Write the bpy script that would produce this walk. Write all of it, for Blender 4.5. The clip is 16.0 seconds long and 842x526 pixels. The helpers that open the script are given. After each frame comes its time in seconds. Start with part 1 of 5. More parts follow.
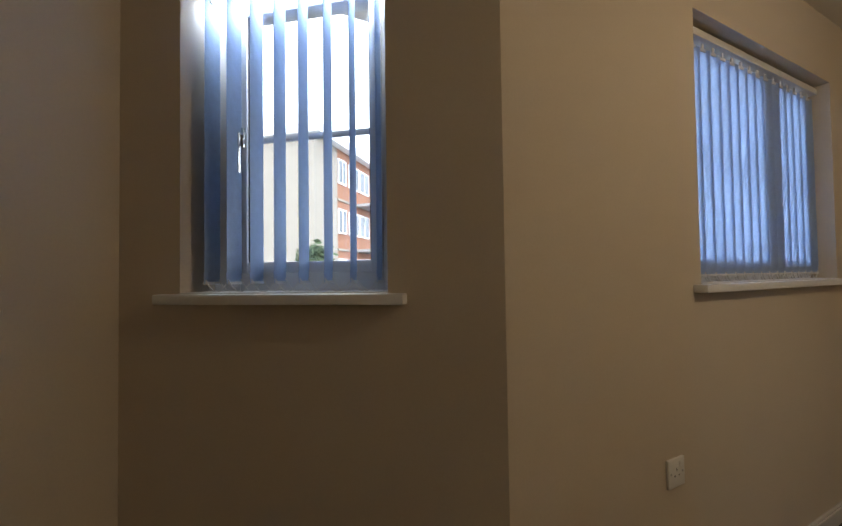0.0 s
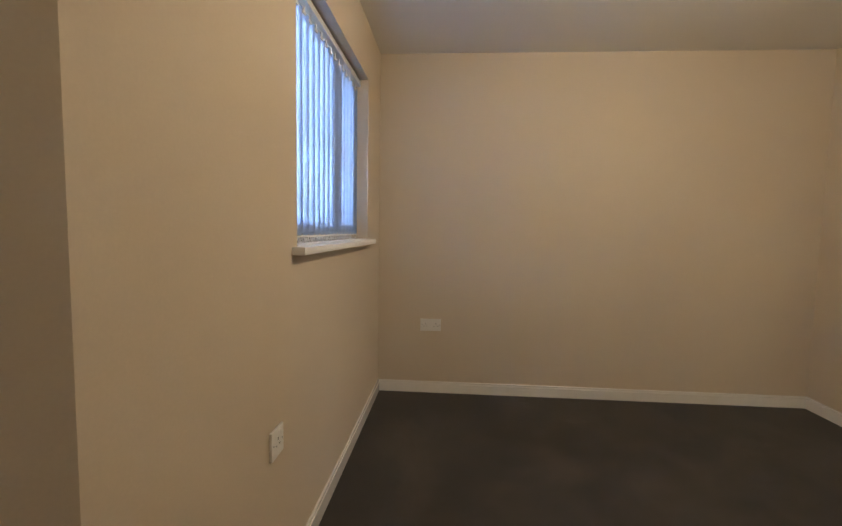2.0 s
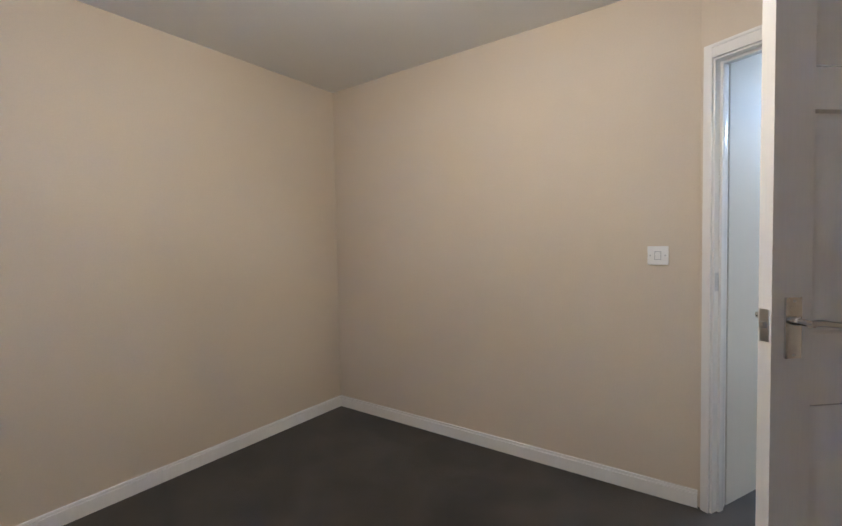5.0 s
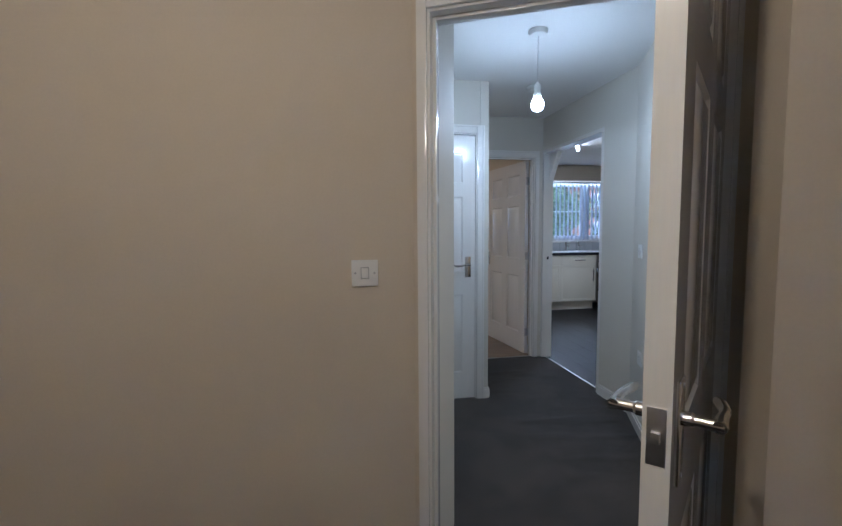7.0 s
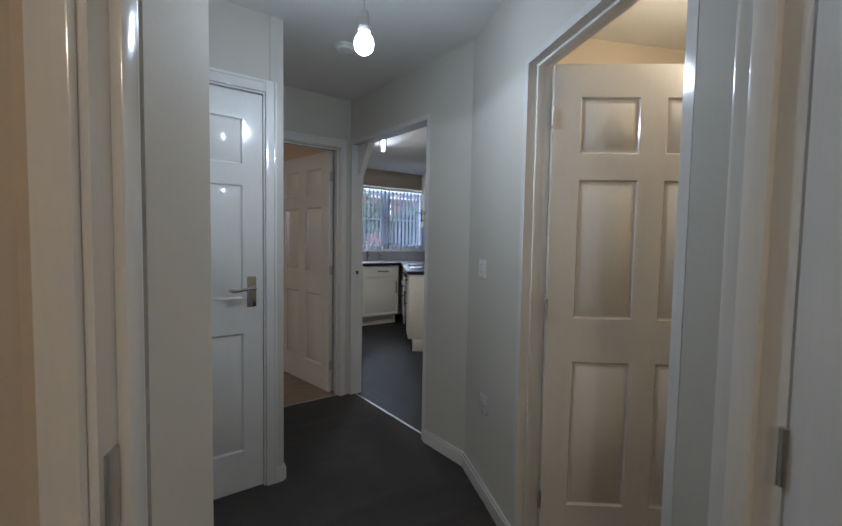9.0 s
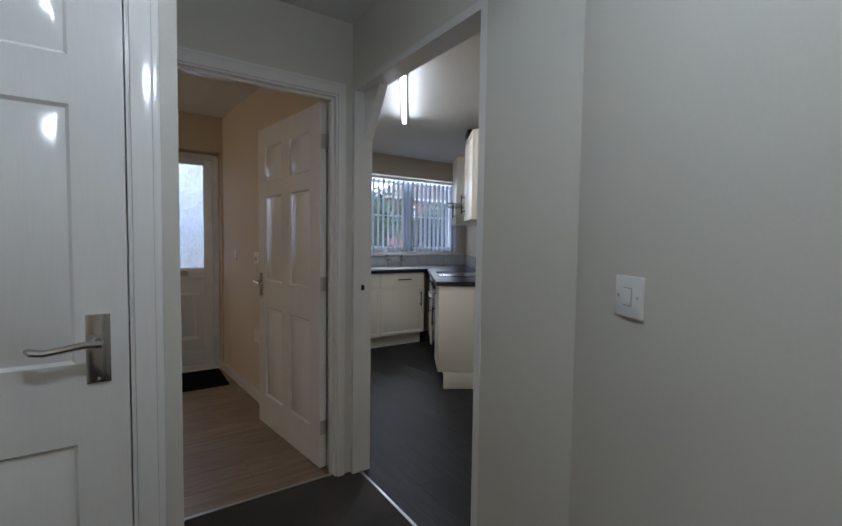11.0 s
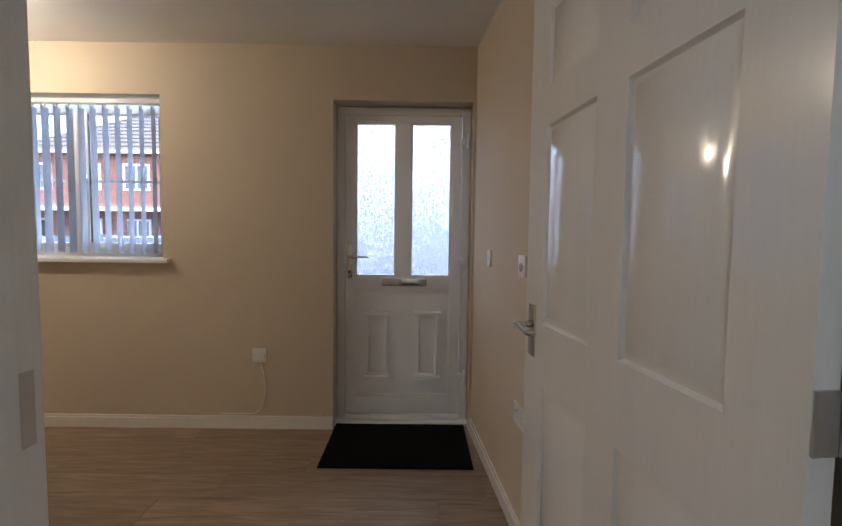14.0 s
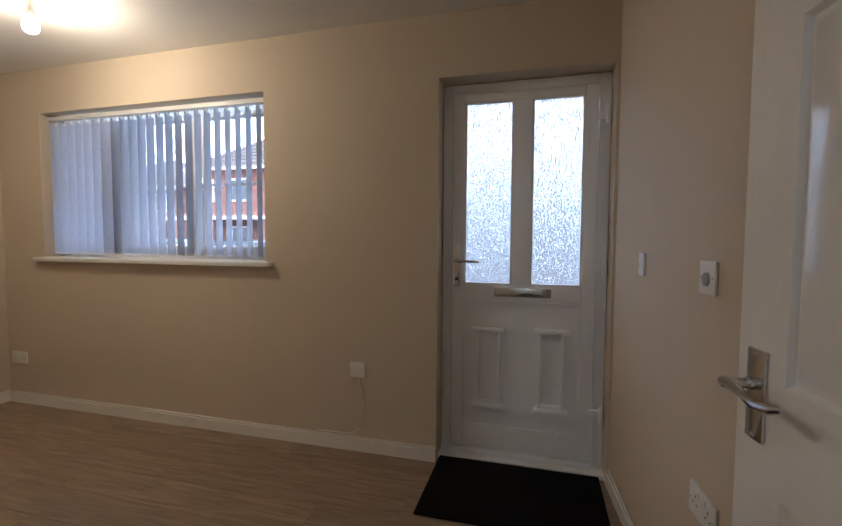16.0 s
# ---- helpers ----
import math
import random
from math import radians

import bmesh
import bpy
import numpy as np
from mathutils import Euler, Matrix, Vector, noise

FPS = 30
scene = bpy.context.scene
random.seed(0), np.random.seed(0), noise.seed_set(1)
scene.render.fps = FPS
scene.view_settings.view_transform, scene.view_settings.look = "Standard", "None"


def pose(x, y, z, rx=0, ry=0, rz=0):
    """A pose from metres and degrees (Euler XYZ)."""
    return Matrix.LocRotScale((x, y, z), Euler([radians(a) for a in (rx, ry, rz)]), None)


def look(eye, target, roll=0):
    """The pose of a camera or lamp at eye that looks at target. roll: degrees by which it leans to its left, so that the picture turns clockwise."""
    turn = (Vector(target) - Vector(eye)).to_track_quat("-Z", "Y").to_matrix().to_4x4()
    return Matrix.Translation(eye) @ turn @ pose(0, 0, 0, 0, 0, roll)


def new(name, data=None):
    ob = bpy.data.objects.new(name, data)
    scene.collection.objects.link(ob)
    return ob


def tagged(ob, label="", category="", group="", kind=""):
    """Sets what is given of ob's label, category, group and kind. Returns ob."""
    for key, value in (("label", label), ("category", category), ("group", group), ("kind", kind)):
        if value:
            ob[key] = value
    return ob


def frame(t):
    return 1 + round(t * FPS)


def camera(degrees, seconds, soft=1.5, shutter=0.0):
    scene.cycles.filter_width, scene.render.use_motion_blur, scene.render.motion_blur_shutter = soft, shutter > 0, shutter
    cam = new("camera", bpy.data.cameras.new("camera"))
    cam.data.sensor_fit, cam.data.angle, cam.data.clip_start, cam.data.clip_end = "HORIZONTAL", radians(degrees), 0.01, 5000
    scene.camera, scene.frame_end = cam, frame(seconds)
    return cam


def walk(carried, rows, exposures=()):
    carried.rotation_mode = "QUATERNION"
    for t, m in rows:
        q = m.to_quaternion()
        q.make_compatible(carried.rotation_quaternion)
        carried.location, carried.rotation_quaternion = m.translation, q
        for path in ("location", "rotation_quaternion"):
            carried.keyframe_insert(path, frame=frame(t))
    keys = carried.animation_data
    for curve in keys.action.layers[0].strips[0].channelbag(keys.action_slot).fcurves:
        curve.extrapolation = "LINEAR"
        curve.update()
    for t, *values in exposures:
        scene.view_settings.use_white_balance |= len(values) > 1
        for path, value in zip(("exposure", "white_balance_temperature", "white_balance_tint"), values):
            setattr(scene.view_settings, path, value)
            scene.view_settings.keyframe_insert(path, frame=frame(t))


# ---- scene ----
cam = camera(88.6, 16.0)
PATH = [
    (0, (-0.844, -4.731, 1.137), (-1.853, -6.457, 1.193), -0.8),
    (0.5, (-0.85, -4.858, 1.123), (-2.087, -6.429, 1.117), -0.6),
    (1, (-0.887, -4.926, 1.118), (-2.339, -6.3, 1.063), -0.6),
    (1.5, (-0.941, -4.962, 1.138), (-2.708, -5.893, 1.029), -0.5),
    (2, (-0.984, -4.997, 1.155), (-2.973, -5.132, 1.002), 1.0),
    (2.5, (-1.067, -5.054, 1.153), (-3.031, -4.703, 1.001), 1.2),
    (3, (-1.184, -5.137, 1.17), (-3.07, -4.486, 1.019), 0.8),
    (3.5, (-1.285, -5.195, 1.171), (-3.053, -4.27, 1.03), 0.4),
    (3.7, (-1.336, -5.216, 1.201), (-3.027, -4.16, 1.039), 0.9),
    (5.8, (-1.751, -4.468, 1.227), (-2.396, -2.577, 1.144), -2.5),
    (6, (-1.803, -4.386, 1.242), (-2.258, -2.442, 1.137), -2.0),
    (6.5, (-1.896, -4.189, 1.258), (-1.886, -2.194, 1.126), -1.0),
    (7, (-1.928, -3.992, 1.279), (-1.577, -2.029, 1.126), -0.4),
    (7.5, (-1.912, -3.712, 1.284), (-1.248, -1.832, 1.133), -0.1),
    (8, (-1.862, -3.492, 1.301), (-0.840, -1.779, 1.154), 0.4),
    (8.2, (-1.831, -3.432, 1.306), (-0.701, -1.789, 1.155), 0.7),
    (10.3, (-1.210, -2.438, 1.223), (0.028, -0.871, 1.121), 1.1),
    (10.5, (-1.135, -2.351, 1.240), (0.073, -0.760, 1.139), 1.0),
    (11, (-0.969, -2.076, 1.246), (0.154, -0.423, 1.143), 0.8),
    (11.5, (-0.821, -1.820, 1.252), (0.175, -0.089, 1.152), 0.6),
    (12, (-0.679, -1.549, 1.270), (0.118, 0.281, 1.150), 0.7),
    (12.5, (-0.666, -1.237, 1.237), (-0.134, 0.688, 1.129), 1.0),
    (13, (-0.645, -0.938, 1.222), (-0.354, 1.038, 1.117), 1.0),
    (13.5, (-0.582, -0.636, 1.212), (-0.463, 1.357, 1.099), 0.8),
    (14, (-0.570, -0.362, 1.212), (-0.562, 1.634, 1.090), 0.7),
    (14.5, (-0.590, -0.134, 1.238), (-0.667, 1.861, 1.121), 0.7),
    (15, (-0.600, 0.019, 1.244), (-0.761, 2.009, 1.127), 0.7),
    (15.5, (-0.603, 0.060, 1.222), (-0.926, 2.030, 1.107), 0.5),
    (16, (-0.585, 0.074, 1.193), (-1.111, 2.000, 1.086), 0.3),
]
EXPOSURES = [(0, 0.3, 6200, 10), (1.0, 0.4, 6200, 10), (2.5, 1.5, 5800, 10), (3.7, 1.5, 5400, 10), (5.8, 1.6, 4700, 10), (7.0, 0.7, 4900, 10), (8.2, 0.25, 5300, 10), (10.5, 0.2, 5700, 10), (12.5, 0.5, 5700, 10), (14.0, 0.9, 5500, 10), (16, 0.65, 5500, 10)]
walk(cam, [(t, look(eye, target, roll)) for t, eye, target, roll in PATH], EXPOSURES)
SKY = 0.12
HALL_W, BED_W, LIV_W, SIDE_W, WIN_W, TUBE_W = 4.2, 13, 12.5, 7, 8, 11
HEAD_W = (6, 0.5, 1.2)
BED_LAMP = (-2.35, -4.05, 2.16)
LIV_LAMP = (-2.91, 1.60, 2.20)
SIDE_LAMP = (0.25, -2.5, 2.1)

# ---- world and light ----
world = bpy.data.worlds.new("overcast_sky")
scene.world = world
world.use_nodes = True
_n, _l = world.node_tree.nodes, world.node_tree.links
_sky = _n.new("ShaderNodeTexSky")
_sky.sky_type, _sky.sun_disc = "NISHITA", False
_sky.sun_elevation, _sky.sun_rotation, _sky.dust_density, _sky.air_density = radians(38), radians(20), 4.0, 1.0
_n["Background"].inputs["Strength"].default_value = SKY
_mixw = _n.new("ShaderNodeMixRGB")
_mixw.inputs[0].default_value = 0.75
_mixw.inputs[2].default_value = (40.0, 43.0, 48.0, 1)
_l.new(_sky.outputs[0], _mixw.inputs[1])
_l.new(_mixw.outputs[0], _n["Background"].inputs["Color"])


def lamp(name, kind, m, energy, colour, size=0.1):
    data = bpy.data.lights.new(name, kind)
    data.energy, data.color = energy, colour
    if kind == "SUN":
        data.angle = radians(size)
    else:
        data.shadow_soft_size = size
    ob = new(name, data)
    ob.matrix_world = m
    return ob


lamp("sun", "SUN", look((0, 0, 30), (-6, -14, 14)), 0.8, (1, 0.96, 0.9), 25)


# Added area lamp that boosts the daylight of a window.
def window_fill(name, centre, inward, w, h, energy, colour=(0.80, 0.90, 1.0)):
    data = bpy.data.lights.new(name, "AREA")
    data.shape, data.size, data.size_y, data.energy, data.color = "RECTANGLE", w, h, energy, colour
    ob = new(name, data)
    ob.matrix_world = look(centre, Vector(centre) + Vector(inward))
    return ob


# ---- materials ----
def mat(name, colour, rough=0.5, metal=0.0, var=0.06, scale=3.0, grain=60.0, bump=0.05, dist=0.002, coat=0.0, stretch=(1, 1, 1), random_tint=0.0):
    m = bpy.data.materials.new(name)
    m.use_nodes = True
    n, l = m.node_tree.nodes, m.node_tree.links
    b = n["Principled BSDF"]
    b.inputs["Roughness"].default_value, b.inputs["Metallic"].default_value = rough, metal
    b.inputs["Coat Weight"].default_value, b.inputs["Coat Roughness"].default_value = coat, 0.12
    tc, mp = n.new("ShaderNodeTexCoord"), n.new("ShaderNodeMapping")
    mp.inputs["Scale"].default_value = stretch
    l.new(tc.outputs["Object"], mp.inputs["Vector"])
    big, fine = n.new("ShaderNodeTexNoise"), n.new("ShaderNodeTexNoise")
    big.inputs["Scale"].default_value, fine.inputs["Scale"].default_value = scale, grain
    big.inputs["Detail"].default_value, fine.inputs["Detail"].default_value = 4, 5
    l.new(mp.outputs[0], big.inputs["Vector"])
    l.new(mp.outputs[0], fine.inputs["Vector"])
    add = n.new("ShaderNodeMath")
    add.operation = "ADD"
    l.new(big.outputs[0], add.inputs[0])
    l.new(fine.outputs[0], add.inputs[1])
    r = n.new("ShaderNodeMapRange")
    r.inputs["From Min"].default_value, r.inputs["From Max"].default_value = 0.6, 1.4
    r.inputs["To Min"].default_value, r.inputs["To Max"].default_value = 1 - var, 1 + var
    l.new(add.outputs[0], r.inputs["Value"])
    last = r.outputs[0]
    if random_tint:
        oi = n.new("ShaderNodeObjectInfo")
        rr = n.new("ShaderNodeMapRange")
        rr.inputs["To Min"].default_value, rr.inputs["To Max"].default_value = 1 - random_tint, 1 + random_tint
        l.new(oi.outputs["Random"], rr.inputs["Value"])
        mul = n.new("ShaderNodeMath")
        mul.operation = "MULTIPLY"
        l.new(last, mul.inputs[0])
        l.new(rr.outputs[0], mul.inputs[1])
        last = mul.outputs[0]
    v = n.new("ShaderNodeVectorMath")
    v.operation = "SCALE"
    v.inputs[0].default_value = colour
    l.new(last, v.inputs["Scale"])
    l.new(v.outputs[0], b.inputs["Base Color"])
    if bump:
        bp = n.new("ShaderNodeBump")
        bp.inputs["Strength"].default_value, bp.inputs["Distance"].default_value = bump, dist
        l.new(fine.outputs[0], bp.inputs["Height"])
        l.new(bp.outputs[0], b.inputs["Normal"])
    return m


def wood(name, colour, dark, rough, tint):
    m = mat(name, colour, rough, var=0.10, scale=2.0, grain=24, bump=0.03, dist=0.0006, stretch=(1, 9, 1), random_tint=tint)
    n, l = m.node_tree.nodes, m.node_tree.links
    b = n["Principled BSDF"]
    src = b.inputs["Base Color"].links[0].from_socket
    tc, mp, w = n.new("ShaderNodeTexCoord"), n.new("ShaderNodeMapping"), n.new("ShaderNodeTexNoise")
    oi, ad = n.new("ShaderNodeObjectInfo"), n.new("ShaderNodeVectorMath")
    mp.inputs["Scale"].default_value = (1.2, 14, 1)
    w.inputs["Scale"].default_value, w.inputs["Detail"].default_value, w.inputs["Distortion"].default_value = 3.0, 6, 0.8
    l.new(tc.outputs["Object"], mp.inputs["Vector"])
    sc = n.new("ShaderNodeVectorMath")
    sc.operation = "SCALE"
    sc.inputs[0].default_value = (37.0, 11.0, 5.0)
    l.new(oi.outputs["Random"], sc.inputs["Scale"])
    l.new(mp.outputs[0], ad.inputs[0])
    l.new(sc.outputs[0], ad.inputs[1])
    l.new(ad.outputs[0], w.inputs["Vector"])
    cr = n.new("ShaderNodeValToRGB")
    cr.color_ramp.elements[0].position, cr.color_ramp.elements[1].position = 0.35, 0.7
    l.new(w.outputs[0], cr.inputs[0])
    mx = n.new("ShaderNodeMixRGB")
    mx.inputs[1].default_value = (*dark, 1)
    l.new(cr.outputs[0], mx.inputs[0])
    l.new(src, mx.inputs[2])
    l.new(mx.outputs[0], b.inputs["Base Color"])
    return m


def glass(name, rough=0.0, bump=0.0, colour=(0.97, 0.985, 0.98)):
    m = bpy.data.materials.new(name)
    m.use_nodes = True
    n, l = m.node_tree.nodes, m.node_tree.links
    b = n["Principled BSDF"]
    b.inputs["Transmission Weight"].default_value, b.inputs["Roughness"].default_value = 1.0, rough
    b.inputs["Base Color"].default_value, b.inputs["IOR"].default_value = (*colour, 1), 1.45
    if bump:
        tc, mp, t1 = n.new("ShaderNodeTexCoord"), n.new("ShaderNodeMapping"), n.new("ShaderNodeTexNoise")
        mp.inputs["Scale"].default_value = (85, 1, 22)
        t1.inputs["Scale"].default_value, t1.inputs["Detail"].default_value, t1.inputs["Distortion"].default_value = 1.0, 3, 0.6
        bp = n.new("ShaderNodeBump")
        bp.inputs["Strength"].default_value, bp.inputs["Distance"].default_value = bump, 0.06
        l.new(tc.outputs["Object"], mp.inputs["Vector"])
        l.new(mp.outputs[0], t1.inputs["Vector"])
        l.new(t1.outputs[0], bp.inputs["Height"])
        l.new(bp.outputs[0], b.inputs["Normal"])
    return m


def glow(name, colour, strength):
    m = bpy.data.materials.new(name)
    m.use_nodes = True
    b = m.node_tree.nodes["Principled BSDF"]
    b.inputs["Base Color"].default_value = (0.9, 0.9, 0.9, 1)
    b.inputs["Emission Color"].default_value, b.inputs["Emission Strength"].default_value = (*colour, 1), strength
    return m


def fabric(name, colour, through_light):
    m = mat(name, colour, 0.9, var=0.10, scale=40, grain=240, bump=0.25, dist=0.001)
    n, l = m.node_tree.nodes, m.node_tree.links
    b = n["Principled BSDF"]
    t, mx = n.new("ShaderNodeBsdfTranslucent"), n.new("ShaderNodeMixShader")
    l.new(b.inputs["Base Color"].links[0].from_socket, t.inputs["Color"])
    mx.inputs[0].default_value = through_light
    l.new(b.outputs[0], mx.inputs[1])
    l.new(t.outputs[0], mx.inputs[2])
    l.new(mx.outputs[0], n["Material Output"].inputs["Surface"])
    return m


def carpet(name, colour):
    m = mat(name, colour, 0.95, var=0.5, scale=2.2, grain=420, bump=0.9, dist=0.006)
    n, l = m.node_tree.nodes, m.node_tree.links
    b = n["Principled BSDF"]
    b.inputs["Sheen Weight"].default_value = 0.08
    # trodden and stained patches of a browner tone
    tc, ns, cr, mx = n.new("ShaderNodeTexCoord"), n.new("ShaderNodeTexNoise"), n.new("ShaderNodeValToRGB"), n.new("ShaderNodeMixRGB")
    ns.inputs["Scale"].default_value, ns.inputs["Detail"].default_value, ns.inputs["Distortion"].default_value = 3.0, 10, 0.7
    l.new(tc.outputs["Object"], ns.inputs["Vector"])
    cr.color_ramp.elements[0].position, cr.color_ramp.elements[1].position = 0.34, 0.68
    cr.color_ramp.elements[0].color, cr.color_ramp.elements[1].color = (0.72, 0.69, 0.67, 1), (1.32, 1.2, 1.06, 1)
    l.new(ns.outputs[0], cr.inputs[0])
    mx.blend_type, mx.inputs[0].default_value = "MULTIPLY", 1.0
    l.new(b.inputs["Base Color"].links[0].from_socket, mx.inputs[1])
    l.new(cr.outputs[0], mx.inputs[2])
    l.new(mx.outputs[0], b.inputs["Base Color"])
    return m


M_CREAM = mat("cream_wall_paint", (0.61, 0.525, 0.41), 0.75, var=0.035, scale=1.3, grain=130, bump=0.14, dist=0.0015)
M_HALL = mat("pale_wall_paint", (0.64, 0.61, 0.54), 0.7, var=0.03, scale=1.3, grain=130, bump=0.14, dist=0.0015)
M_CEIL = mat("white_ceiling_paint", (0.80, 0.79, 0.76), 0.85, var=0.03, scale=1.1, grain=90, bump=0.25, dist=0.002)
M_GLOSS = mat("white_gloss_paint", (0.82, 0.80, 0.76), 0.14, var=0.03, scale=6, grain=60, bump=0.12, dist=0.0012, coat=0.4, stretch=(3, 3, 0.25))
M_UPVC = mat("white_upvc", (0.82, 0.83, 0.84), 0.28, var=0.02, scale=4, grain=80, bump=0.01)
M_SILL = mat("white_sill_board", (0.80, 0.79, 0.76), 0.35, var=0.03, scale=5, grain=60, bump=0.03)
M_CARPET = carpet("charcoal_carpet", (0.042, 0.038, 0.036))
M_MAT = carpet("black_mat_pile", (0.005, 0.005, 0.005))
M_MAT.node_tree.nodes["Principled BSDF"].inputs["Sheen Weight"].default_value = 0.0
M_MAT.node_tree.nodes["Principled BSDF"].inputs["Specular IOR Level"].default_value = 0.1
M_LAM = wood("grey_oak_laminate", (0.34, 0.245, 0.165), (0.20, 0.142, 0.096), 0.36, 0.12)
M_VINYL = wood("dark_oak_vinyl", (0.022, 0.020, 0.020), (0.010, 0.0095, 0.0095), 0.46, 0.25)
M_VINYL.node_tree.nodes["Principled BSDF"].inputs["Specular IOR Level"].default_value = 0.25
M_CHROME = mat("polished_chrome", (0.66, 0.65, 0.63), 0.14, 1.0, var=0.05, grain=90, bump=0.02)
M_STEEL = mat("brushed_steel", (0.55, 0.55, 0.55), 0.3, 1.0, var=0.08, grain=160, bump=0.03, stretch=(1, 1, 8))
M_BLACK = mat("black_metal", (0.02, 0.02, 0.022), 0.35, 0.4, var=0.1, bump=0.02)
M_BLKGLASS = mat("black_glass", (0.010, 0.010, 0.012), 0.06, var=0.05, bump=0.0, coat=0.5)
M_WORKTOP = mat("dark_speckled_laminate", (0.018, 0.018, 0.024), 0.28, var=0.35, scale=30, grain=500, bump=0.03)
M_CAB = mat("ivory_cabinet_foil", (0.76, 0.70, 0.58), 0.32, var=0.02, scale=3, grain=60, bump=0.02)
M_TILE = mat("grey_glazed_tile", (0.58, 0.60, 0.62), 0.08, var=0.05, scale=4, grain=30, bump=0.03, coat=0.4)
M_GROUT = mat("pale_grout", (0.62, 0.62, 0.60), 0.9, var=0.08, bump=0.1)
M_SLAT = fabric("pale_blue_blind_fabric", (0.52, 0.62, 0.78), 0.6)
M_SLAT2 = fabric("pale_blind_fabric", (0.62, 0.66, 0.76), 0.5)
M_PLASTIC = mat("white_plastic", (0.78, 0.77, 0.74), 0.3, var=0.02, bump=0.0)
M_GREYPL = mat("grey_plastic", (0.42, 0.42, 0.42), 0.4, var=0.03, bump=0.0)
M_DARKPL = mat("dark_plastic", (0.04, 0.04, 0.04), 0.4, var=0.05, bump=0.0)
M_GLASS = glass("clear_glass")
M_RAIN = glass("rain_textured_glass", 0.03, 1.0, (0.60, 0.64, 0.70))
M_BULB = glow("cool_bulb_glow", (0.86, 0.94, 1.0), 60)
M_WBULB = glow("warm_bulb_glow", (1.0, 0.78, 0.5), 22)
M_TUBE = glow("tube_glow", (0.95, 0.97, 1.0), 13)
M_BRICK = mat("red_brickwork", (0.22, 0.10, 0.07), 0.85, var=0.25, scale=6, grain=40, bump=0.3)
M_RENDER = mat("cream_render", (0.33, 0.295, 0.24), 0.9, var=0.08, scale=0.6, grain=30, bump=0.2)
M_ROOF = mat("brown_roof_tile", (0.12, 0.095, 0.085), 0.8, var=0.25, scale=2, grain=12, bump=0.3)
M_GROUND = mat("asphalt", (0.07, 0.07, 0.07), 0.9, var=0.3, scale=0.6, grain=60, bump=0.4)
M_FENCE = mat("weathered_fence_board", (0.30, 0.25, 0.19), 0.85, var=0.25, scale=3, grain=20, bump=0.3, random_tint=0.15)
M_LEAF = mat("dark_foliage", (0.055, 0.085, 0.035), 0.7, var=0.5, scale=2, grain=9, bump=0.0)
M_BARK = mat("bark", (0.12, 0.09, 0.07), 0.9, var=0.3, bump=0.5)
M_CARS = mat("silver_blue_car_paint", (0.30, 0.38, 0.48), 0.25, 0.3, var=0.03, coat=0.6, bump=0.0)
M_CARD = mat("dark_car_paint", (0.03, 0.05, 0.09), 0.2, 0.2, var=0.03, coat=0.6, bump=0.0)
M_EXTWIN = mat("dark_window_glass", (0.06, 0.075, 0.09), 0.08, var=0.2, scale=0.5, bump=0.0)
M_WHITEP = mat("white_vehicle_paint", (0.42, 0.44, 0.48), 0.25, var=0.03, bump=0.0, coat=0.5)
M_ORANGE = mat("orange_brickwork", (0.32, 0.15, 0.085), 0.85, var=0.25, scale=6, grain=40, bump=0.3)
M_WREND = mat("white_render", (0.45, 0.45, 0.46), 0.9, var=0.06, bump=0.2)
M_BLUE = mat("blue_van_paint", (0.06, 0.22, 0.52), 0.3, var=0.03, bump=0.0, coat=0.5)


# ---- mesh helpers ----
def bm_box(bm, x0, x1, y0, y1, z0, z1, bevel=0.0):
    g = bmesh.ops.create_cube(bm, size=1)
    vs = g["verts"]
    for v in vs:
        v.co = ((x0 + x1) / 2 + v.co.x * (x1 - x0), (y0 + y1) / 2 + v.co.y * (y1 - y0), (z0 + z1) / 2 + v.co.z * (z1 - z0))
    if bevel:
        es = list({e for v in vs for e in v.link_edges})
        bmesh.ops.bevel(bm, geom=es, offset=bevel, segments=2, affect="EDGES", profile=0.6)
    return bm


def boxes(*spec, bevel=0.0):
    bm = bmesh.new()
    for b in spec:
        bm_box(bm, *b, bevel=bevel)
    return bm


def lathe(profile, seg=20, axis="Z"):
    """A turned body from (radius, height) pairs."""
    bm = bmesh.new()
    rings = []
    for r, h in profile:
        ring = []
        for i in range(seg):
            a = 2 * math.pi * i / seg
            p = (r * math.cos(a), r * math.sin(a), h)
            if axis == "Y":
                p = (p[0], p[2], p[1])
            elif axis == "X":
                p = (p[2], p[0], p[1])
            ring.append(bm.verts.new(p))
        rings.append(ring)
    for a, b in zip(rings, rings[1:]):
        for i in range(seg):
            bm.faces.new((a[i], a[(i + 1) % seg], b[(i + 1) % seg], b[i]))
    bm.faces.new(rings[0][::-1])
    bm.faces.new(rings[-1])
    bmesh.ops.recalc_face_normals(bm, faces=bm.faces)
    return bm


